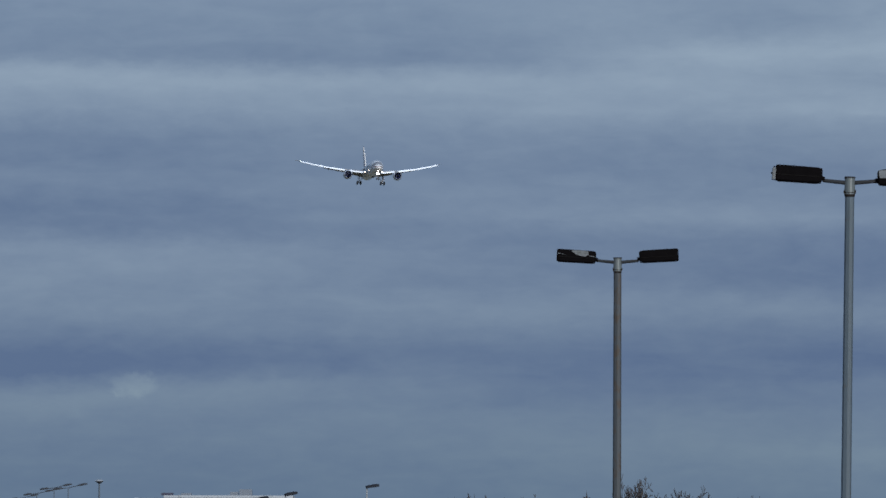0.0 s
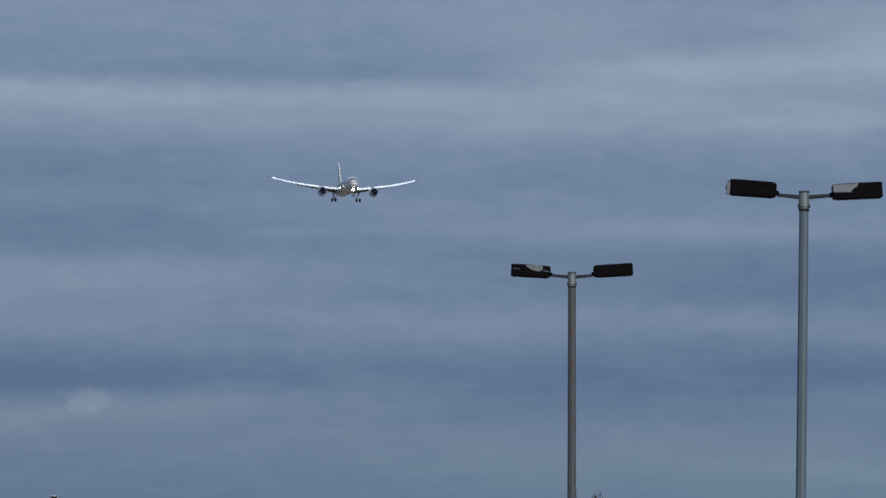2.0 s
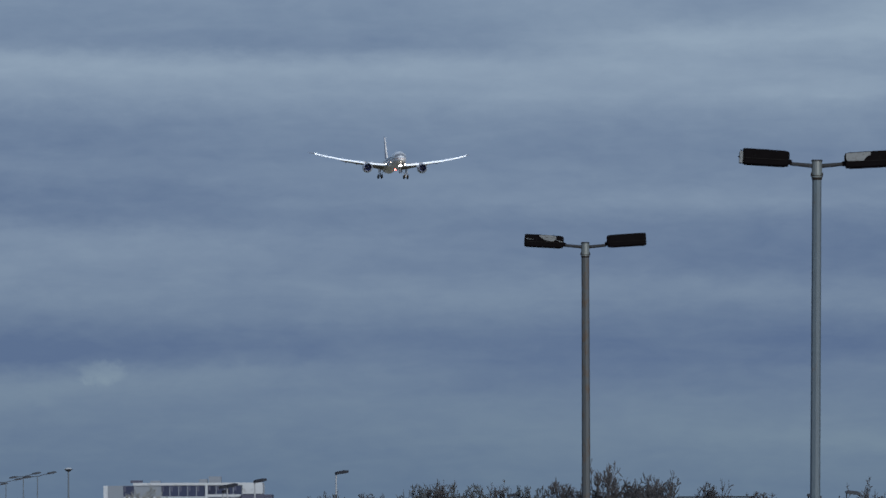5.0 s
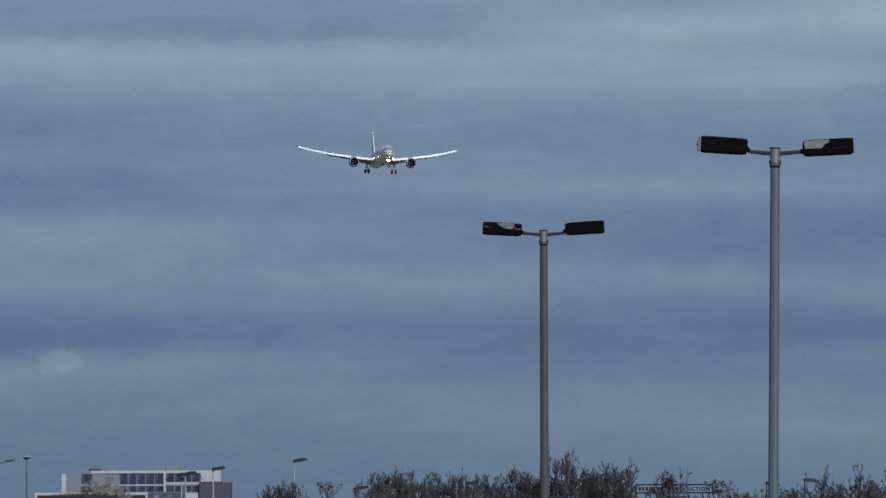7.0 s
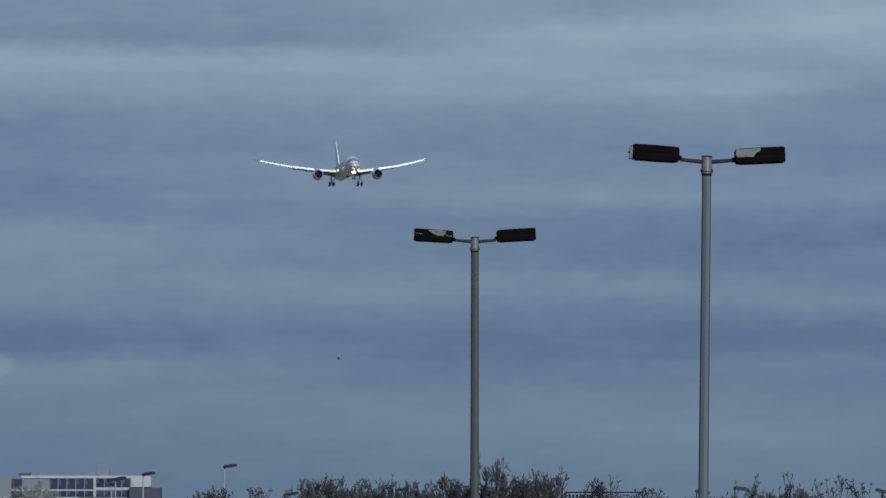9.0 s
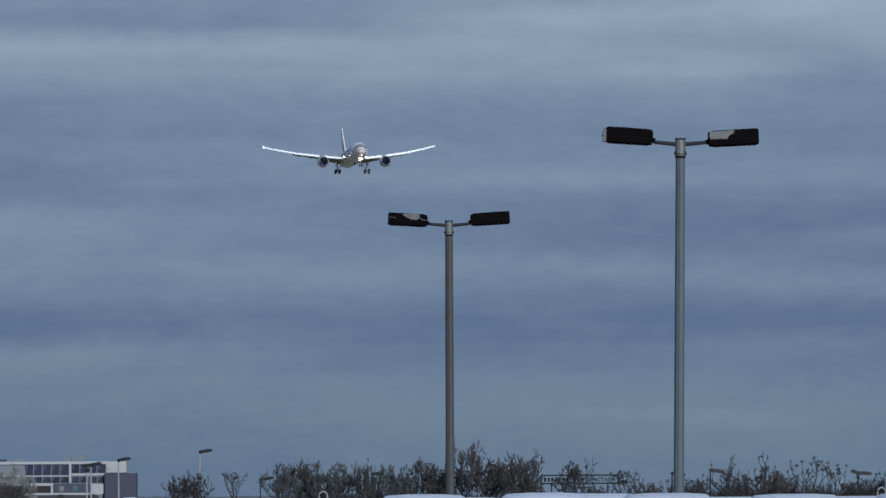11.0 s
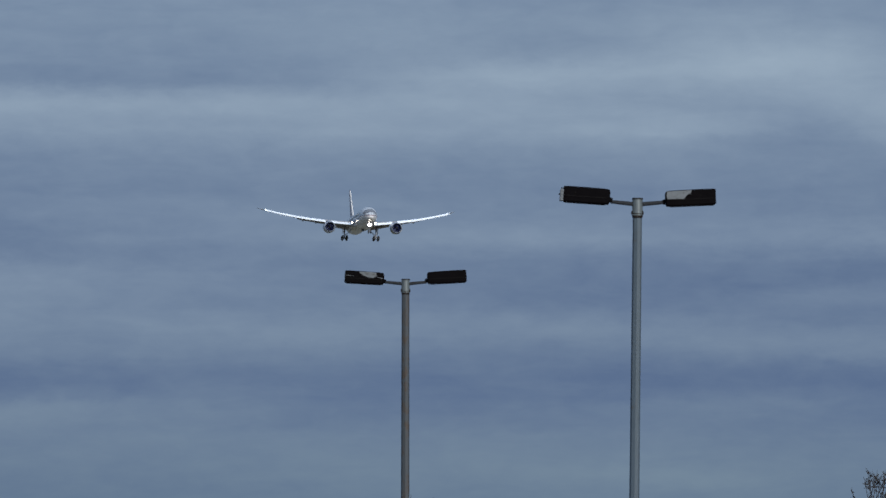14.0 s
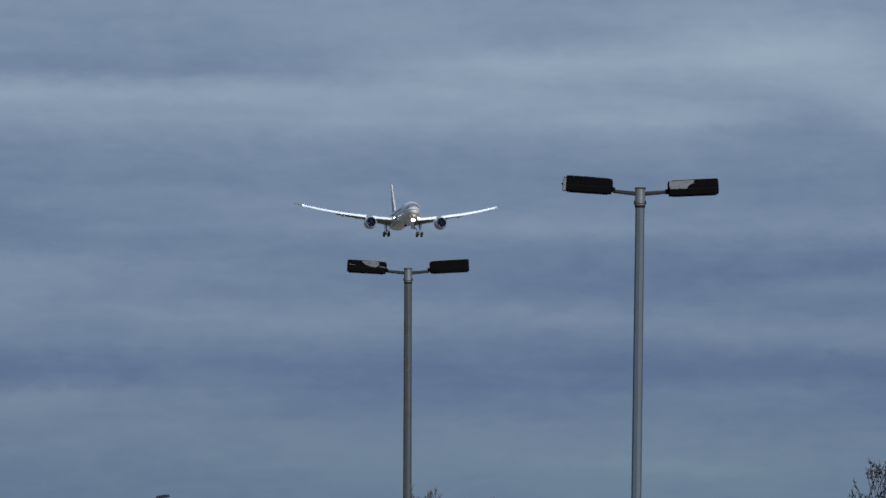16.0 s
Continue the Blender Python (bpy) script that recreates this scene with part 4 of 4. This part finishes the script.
# ---- the airliner ----
BEACON = (0, 0.8, -0.76)
ZC = 2.4  # fuselage axis above the engine axes
HULL = [(-21.6, 0.06, 0.06, -0.75), (-21.35, 0.55, 0.50, -0.72), (-20.7, 1.05, 0.98, -0.62), (-19.6, 1.58, 1.50, -0.45), (-18.0, 2.12, 2.10, -0.25), (-16.0, 2.55, 2.60, -0.10),
        (-13.5, 2.80, 2.90, -0.02), (-11.0, 2.88, 2.97, 0.0), (22.0, 2.88, 2.97, 0.0), (27.0, 2.70, 2.70, 0.25), (32.0, 2.15, 2.15, 0.72), (36.5, 1.40, 1.45, 1.22), (40.0, 0.65, 0.70, 1.62), (41.2, 0.20, 0.25, 1.78)]


def hull(y, a, out=0.0):
    rx, rz, dz = between(HULL, y)
    return ((rx + out) * math.cos(a), y, ZC + dz + (rz + out) * math.sin(a))


def skin(bm, y0, y1, a0, a1, out, ny=4, na=5):
    """A panel that follows the hull."""
    rows = []
    for o in (out, -0.05):
        rows.append([[bm.verts.new(hull(y0 + (y1 - y0) * i / ny, a0 + (a1 - a0) * j / na, o)) for j in range(na + 1)] for i in range(ny + 1)])
    for g in rows[:1]:
        for i in range(ny):
            for j in range(na):
                bm.faces.new((g[i][j], g[i][j + 1], g[i + 1][j + 1], g[i + 1][j]))
    f, b = rows
    for i in range(ny):
        bm.faces.new((f[i][0], b[i][0], b[i + 1][0], f[i + 1][0]))
        bm.faces.new((f[i][na], f[i + 1][na], b[i + 1][na], b[i][na]))
    for j in range(na):
        bm.faces.new((f[0][j], f[0][j + 1], b[0][j + 1], b[0][j]))
        bm.faces.new((f[ny][j], b[ny][j], b[ny][j + 1], f[ny][j + 1]))
    return bm


# span, leading edge y, chord, height, thickness
PLAN = [(2.2, -1.0, 12.6, 0.95, 1.45), (6.0, 1.4, 9.6, 1.45, 1.15), (10.6, 4.4, 6.9, 2.12, 0.85), (18.4, 9.2, 4.7, 3.5, 0.55), (24.7, 13.1, 3.4, 5.0, 0.38), (28.4, 15.6, 2.4, 6.05, 0.26), (30.4, 17.7, 1.5, 6.72, 0.17), (31.7, 19.9, 0.4, 7.2, 0.05)]
FOIL = [(0.0, 0.0), (0.012, 0.22), (0.05, 0.42), (0.16, 0.58), (0.36, 0.62), (0.65, 0.38), (0.85, 0.16), (1.0, 0.02), (0.85, -0.06), (0.65, -0.20), (0.36, -0.38), (0.16, -0.38), (0.05, -0.28), (0.012, -0.14)]


def blade(bm, s, rows, a=0.0, b=1.0, drop=0.0, swing=0.0, thick=1.0):
    """A foil-shaped piece from fraction a to b of the chord; swing turns its rear down."""
    rings = []
    for x, le, ch, z, th in rows:
        c = ch * (b - a)
        y0 = le + ch * a
        ring = []
        for u, v in FOIL:
            yy, zz = u * c, v * th * thick
            ring.append((s * x, y0 + yy * math.cos(swing) + zz * math.sin(swing), z + drop * ch - yy * math.sin(swing) + zz * math.cos(swing)))
        rings.append(ring)
    return loft(bm, rings)


def wing_rows(x0, x1, count):
    return [(x, *between(PLAN, x)) for x in (x0 + (x1 - x0) * i / (count - 1) for i in range(count))]


def airliner():
    ob = thing("airliner", pose(0, 0, 0), "white twin-engined airliner landing with wheels and lights out", "aeroplane")
    ys = [-21.6, -21.35, -21.0, -20.7, -20.2, -19.6, -18.8, -18, -17, -16, -14.7, -13.5, -11] + list(range(-8, 23, 3)) + [24.5, 27, 29.5, 32, 34.3, 36.5, 38.3, 40, 41.2]
    body = part("fuselage", loft(bmesh.new(), [[hull(y, 2 * math.pi * i / 40) for i in range(40)] for y in ys]), LIVERY, ob, "pale fuselage with grey upper half", smooth=True)
    for s in (-1, 1):
        for a0, a1, y0, y1 in ((90, 61, -20.1, -17.7), (60, 34, -19.9, -17.5), (33, 14, -19.4, -17.2)):
            c = lambda a: radians(90 + s * (a - 90))
            part("windscreen", skin(bmesh.new(), y0, y1, c(a0), c(a1), 0.02), WINDSCREEN, body, "dark cockpit window")
        bm = bmesh.new()
        for i in range(64):
            y = -12 + i * 0.62
            if 0.5 < (y % 12.4) < 1.8:
                continue
            for zz in (0.45,):
                box(bm, *sorted((s * 2.80, s * 2.875)), y, y + 0.28, ZC + zz, ZC + zz + 0.45)
        part("cabin_windows", bm, COCKPIT, body)
    # wing-to-body fairing
    rings = []
    for y, wd, lo in ((-3.5, 1.6, -2.4), (-1.0, 2.9, -2.6), (2.0, 3.4, -2.75), (9.0, 3.45, -2.75), (13.5, 2.9, -2.7), (18.0, 1.4, -2.5)):
        rings.append([(wd * math.cos(a), y, ZC - 1.6 + (abs(lo) - 1.6) * math.sin(a)) for a in (2 * math.pi * i / 24 for i in range(24))])
    part("belly_fairing", loft(bmesh.new(), rings), BELLY, body, smooth=True)
    for s in (-1, 1):
        wing = part("wing", blade(bmesh.new(), s, [(r[0], *r[1:]) for r in PLAN]), WING, ob, "slender grey wing curving upwards", smooth=True)
        for x0, x1, k in ((3.4, 9.6, 4), (11.4, 29.6, 11)):
            rows = [(x, le - 0.38, 1.22 - 0.017 * x, z - 0.52 + 0.006 * x, 0.28) for x, le, ch, z, th in wing_rows(x0, x1, k)]
            part("slat", blade(bmesh.new(), s, rows, swing=radians(-50)), SLAT, wing, "extended slat in painted sunlit white", smooth=True)
        for x0, x1, k, down in ((3.2, 9.6, 4, 22), (10.4, 19.5, 5, 13)):
            part("flap", blade(bmesh.new(), s, wing_rows(x0, x1, k), 0.90, 1.15, 0.0, radians(down), 0.32), FLAP, wing, "lowered flap darkened with painted shade", smooth=True)
        for x in (7.2, 13.6, 17.6):
            le, ch, z, th = between(PLAN, x)
            prof = [(-1.6, 0.03), (-1.0, 0.17), (0.0, 0.24), (1.2, 0.18), (2.0, 0.04)]
            part("flap_fairing", spin(bmesh.new(), prof, 12), FLAP, wing, m=pose(s * x, le + ch * 0.88, z - th * 0.3 - 0.12, -8, 0, 0))
        tip = spin(bmesh.new(), [(-0.45, 0.04), (-0.3, 0.17), (0.0, 0.22), (0.3, 0.08)], 12)
        part("wingtip_light", tip, TIP_GLOW if s < 0 else SLAT, wing, "lit white wingtip light" if s < 0 else "", m=pose(s * 29.3, 15.9, 6.42))
        light = part("landing_light", spin(bmesh.new(), [(-0.07, 0.12), (-0.04, 0.25), (0.0, 0.25)], 16), ROOT_GLOW, wing, "lit wing-root landing light", m=pose(s * 3.65, -1.2, 1.32))
        # added cup that keeps the lamp's glow off the hull
        part("lamp_shield", spin(bmesh.new(), [(-0.05, 0.27), (-0.05, 0.29), (0.1, 0.29), (0.9, 0.16), (0.88, 0.14), (0.02, 0.27)], 16, True), DARK, light)
        # engine
        eng = part("engine", spin(bmesh.new(), [(-0.75, 1.60), (-0.68, 1.68), (0.2, 1.84), (1.6, 1.90), (3.0, 1.78), (4.4, 1.48), (4.4, 1.42), (3.0, 1.5), (1.0, 1.46), (-0.3, 1.42)], 36, True), PAINT, ob, "pale round engine nacelle", smooth=True, m=pose(s * 10.6, 0, 0))
        part("intake_lip", spin(bmesh.new(), [(-0.76, 1.60), (-0.92, 1.58), (-0.98, 1.53), (-0.92, 1.46), (-0.7, 1.42), (-0.35, 1.405), (-0.35, 1.41), (-0.7, 1.5)], 36, True), LIP, eng, "polished intake lip", smooth=True)
        fan = part("fan_disc", spin(bmesh.new(), [(0.30, 1.40), (0.32, 1.40)], 36), FAN, eng, "dark blue-black fan")
        bm = bmesh.new()
        for i in range(18):
            a = 2 * math.pi * i / 18
            da = 0.20
            p = [(r * math.cos(a + t), y, r * math.sin(a + t)) for r, t, y in ((0.35, -0.1, 0.05), (1.36, -da, 0.0), (1.36, da * 0.3, 0.26), (0.35, 0.2, 0.26))]
            bm.faces.new([bm.verts.new(q) for q in p])
        bmesh.ops.solidify(bm, geom=bm.faces[:], thickness=0.02)
        part("fan_blades", bm, FAN, eng)
        part("spinner", spin(bmesh.new(), [(-0.45, 0.02), (-0.3, 0.16), (0.0, 0.32), (0.28, 0.40)], 20), DARK, eng, smooth=True)
        part("exhaust_cone", spin(bmesh.new(), [(3.4, 1.0), (5.2, 0.85), (5.3, 0.6), (6.6, 0.05)], 24), STEEL, eng, smooth=True)
        part("pylon", loft(bmesh.new(), [[(-0.2, 0.4, 1.75), (0.2, 0.4, 1.75), (0.2, 4.6, 1.2), (-0.2, 4.6, 1.2)], [(-0.2, 3.6, 2.3), (0.2, 3.6, 2.3), (0.2, 7.4, 2.1), (-0.2, 7.4, 2.1)]]), PAINT, eng)
        # tailplane
        rows = [(0.8, 31.0, 6.4, ZC + 1.0, 0.6), (9.9, 38.0, 2.0, ZC + 2.1, 0.2)]
        part("tailplane", blade(bmesh.new(), s, rows), WING, ob, smooth=True)
        # main gear
        leg = part("main_gear", tube(bmesh.new(), (0, 0, 3.7), (0, 0, -0.1), 0.26, 0.17, 12), STEEL, ob, "lowered main landing gear", m=pose(s * 5.0, 7.6, -2.85))
        part("brace", tube(bmesh.new(), (0, 0, 0.6), (-s * 2.3, 0.4, 3.0), 0.11, 0.11, 8), STEEL, leg)
        part("gear_door", boxed(s * 0.45, s * 0.53, -0.9, 0.9, 1.2, 3.4, 0.02), BELLY, leg)
        part("bogie", tube(bmesh.new(), (0, -0.8, 0.08), (0, 0.8, -0.12), 0.13, 0.13, 8), STEEL, leg)
        for wy, wz in ((-0.8, 0.08), (0.8, -0.12)):
            for wx in (-0.68, 0.68):
                wh = part("wheel", spin(bmesh.new(), [(-0.26, 0.3), (-0.31, 0.54), (-0.22, 0.70), (0.22, 0.70), (0.31, 0.54), (0.26, 0.3)], 22), DARK, leg, "black tyre", m=pose(wx, wy, wz, 0, 0, 90))
    # turning beacon: a hood open on one side, with the lamp at its back
    bm = bmesh.new()
    for b in ((-0.36, -0.30, -0.34, 0.24, -0.30, 0.26), (0.30, 0.36, -0.34, 0.24, -0.30, 0.26), (-0.30, 0.30, 0.18, 0.24, -0.24, 0.20), (-0.36, 0.36, -0.34, 0.24, 0.20, 0.26), (-0.30, 0.30, -0.34, 0.24, -0.30, -0.24)):
        box(bm, *b)
    beacon = part("beacon", bm, DARK, ob, "turning red belly beacon", m=pose(*BEACON))
    part("beacon_lamp", boxed(-0.29, 0.29, 0.12, 0.178, -0.23, 0.19, 0.02), RED_GLOW, beacon, "lit red lamp")
    # fin, edge on to the flight
    bm = bmesh.new()
    rings = []
    for z, le, ch, th in ((ZC + 2.0, 24.5, 11.0, 0.75), (ZC + 4.0, 28.2, 8.4, 0.6), (ZC + 8.0, 32.6, 5.6, 0.45), (ZC + 12.2, 36.9, 3.4, 0.34), (ZC + 12.8, 37.9, 2.4, 0.14)):
        rings.append([(v * th, le + u * ch, z) for u, v in ((0, 0), (0.02, 0.3), (0.12, 0.5), (0.4, 0.5), (0.8, 0.2), (1, 0.02), (0.8, -0.2), (0.4, -0.5), (0.12, -0.5), (0.02, -0.3))])
    fin = part("fin", loft(bm, rings), FIN, ob, "tall tail fin with dull maroon sides", smooth=True)
    bm = bmesh.new()
    edge = []
    for z, le, ch, th in ((ZC + 2.2, 24.8, 10.8, 0.80), (ZC + 4.0, 28.1, 8.4, 0.66), (ZC + 8.0, 32.5, 5.6, 0.51), (ZC + 12.3, 36.9, 3.4, 0.40)):
        edge.append([(v * th, le + u * ch, z) for u, v in ((0, 0), (0.02, 0.30), (0.07, 0.44), (0.07, -0.44), (0.02, -0.30))])
    part("leading_edge", loft(bm, edge), FIN_EDGE, fin, "pale leading edge", smooth=True)
    # nose gear with its lamps
    leg = part("nose_gear", tube(bmesh.new(), (0, 0, 3.0), (0, 0, 0), 0.16, 0.12, 10), STEEL, ob, "lowered nose landing gear", m=pose(0, -18.0, -2.9))
    for wx in (-0.36, 0.36):
        part("wheel", spin(bmesh.new(), [(-0.13, 0.25), (-0.17, 0.42), (-0.1, 0.51), (0.1, 0.51), (0.17, 0.42), (0.13, 0.25)], 20), DARK, leg, "black tyre", m=pose(wx, 0, -0.05, 0, 0, 90))
        part("gear_door", boxed(wx * 1.9 - 0.03, wx * 1.9 + 0.03, -0.2, 1.6, 1.7, 2.9, 0.01), BELLY, leg)
        light = part("landing_light", spin(bmesh.new(), [(-0.10, 0.14), (-0.07, 0.34), (-0.03, 0.34)], 16), LANDING, leg, "lit nose-gear landing light", m=pose(wx * 0.72, -0.25, 2.18))
        # added dark cup, blocks backward light onto the nose
        part("lamp_shield", spin(bmesh.new(), [(-0.10, 0.41), (-0.10, 0.43), (0.1, 0.42), (0.3, 0.15), (0.28, 0.13), (-0.02, 0.41)], 16, True), DARK, light)
    return ob, beacon


plane, plane_beacon = airliner()


# ---- the bird ----
def small_bird():
    """A small dark bird that flies along +x."""
    ob = thing("bird", pose(-145, 350, 8.5), "small dark bird in flight over the car park", "bird")
    rings = []
    for x, r, z in ((-0.10, 0.008, 0.004), (-0.07, 0.022, 0.002), (-0.02, 0.033, 0.0), (0.03, 0.034, 0.0), (0.065, 0.026, 0.006), (0.085, 0.022, 0.010), (0.105, 0.018, 0.012), (0.116, 0.007, 0.010)):
        rings.append([(x, r * math.cos(a), z + r * math.sin(a)) for a in (2 * math.pi * i / 10 for i in range(10))])
    part("body", loft(bmesh.new(), rings), FEATHER, ob, smooth=True)
    part("beak", tube(bmesh.new(), (0.112, 0, 0.010), (0.14, 0, 0.006), 0.006, 0.001, 6), DARK, ob)
    part("tail", loft(bmesh.new(), [[(-0.09, -0.012, 0), (-0.09, 0.012, 0), (-0.09, 0.012, 0.008), (-0.09, -0.012, 0.008)], [(-0.16, -0.028, -0.004), (-0.16, 0.028, -0.004), (-0.16, 0.028, 0.0), (-0.16, -0.028, 0.0)]]), FEATHER, ob)
    pair = []
    for s in (-1, 1):
        rings = []
        for y, a, b, th in ((0.0, 0.045, -0.055, 0.012), (0.07, 0.055, -0.045, 0.009), (0.13, 0.035, -0.045, 0.006), (0.19, -0.02, -0.055, 0.003)):
            rings.append([(a, s * y, 0), ((a + b) / 2, s * y, th), (b, s * y, 0), ((a + b) / 2, s * y, -th * 0.4)])
        pair.append((s, part("bird_wing", loft(bmesh.new(), rings), FEATHER, ob, m=pose(0.0, s * 0.014, 0.011))))
    for child in ob.children:
        child.data.transform(Matrix.Scale(0.68, 4))
    return ob, pair


bird, bird_wings = small_bird()


# ---- what moves ----
def motions():
    # seconds, place, bank; the nose is two to three degrees up and seven across the view
    walk(plane, [(t, pose(x, y, z, -1.9 - 0.05 * t, bank, 7.8 - 0.085 * t)) for t, x, y, z, bank in (
    (0, -90.33, 3657.0, 153.63, 1.18),
    (0.5, -87.50, 3623.4, 152.24, 1.24),
    (1, -84.82, 3589.8, 150.49, 1.75),
    (1.5, -81.36, 3556.2, 149.15, 1.07),
    (2, -78.40, 3522.6, 147.44, 0.86),
    (2.5, -75.67, 3489.0, 145.30, 0.60),
    (3, -72.99, 3455.4, 143.76, 1.17),
    (3.5, -70.08, 3421.8, 142.39, 1.13),
    (4, -66.34, 3388.2, 140.73, 0.56),
    (4.5, -63.83, 3354.6, 139.12, 0.68),
    (4.7, -62.66, 3341.1, 138.34, 0.67),
    (6.8, -48.78, 3200.0, 129.79, 1.27),
    (7, -47.45, 3186.5, 129.04, 1.26),
    (7.5, -43.98, 3152.9, 127.12, 1.17),
    (8, -40.65, 3119.3, 125.45, 1.00),
    (8.5, -37.25, 3085.7, 123.45, -0.26),
    (9, -33.60, 3052.1, 121.68, -0.85),
    (9.5, -30.40, 3018.5, 120.14, -1.40),
    (9.7, -29.18, 3005.1, 119.44, -1.41),
    (11.8, -15.90, 2863.9, 113.00, -0.00),
    (12, -14.69, 2850.5, 112.31, -0.00),
    (12.5, -11.99, 2816.9, 110.47, 0.47),
    (13, -9.03, 2783.2, 108.60, 0.41),
    (13.5, -6.26, 2749.6, 106.86, 0.81),
    (14, -3.33, 2716.0, 104.94, 0.81),
    (14.5, -0.32, 2682.4, 103.13, 0.31),
    (15, 2.75, 2648.8, 101.39, 0.20),
    (15.5, 5.60, 2615.2, 99.78, -0.38),
    (16, 8.88, 2581.6, 98.04, 0.18),
    )])

    # the bird crosses the view at about 16 m a second: seconds, x, z
    crossing = [(0, -145, 8.5), (7, -37, 8.0), (8.2, -17.7, 7.65), (8.5, -12.1, 7.38), (8.65, -9.4, 7.4), (8.9, -5.7, 7.95), (9.1, -2.75, 7.69), (9.4, 1.9, 6.02), (9.5, 3.3, 5.56), (10, 10.8, 4.7), (11, 26, 5.5), (12, 42, 7.0), (16, 105, 9.0)]
    walk(bird, [(t, pose(x, 350, z)) for t, x, z in crossing])
    for s, wing in bird_wings:
        walk(wing, [(k / 20, pose(0.0, s * 0.014, 0.011, s * (8 + 38 * math.sin(28.9 * k / 20)))) for k in range(321)])
    # the beacon turns once in 1.41 s
    walk(plane_beacon, [(t / 5, pose(*BEACON, 0, 0, 360 * (t / 5 - 12.1) / 1.41)) for t in range(81)])


motions()
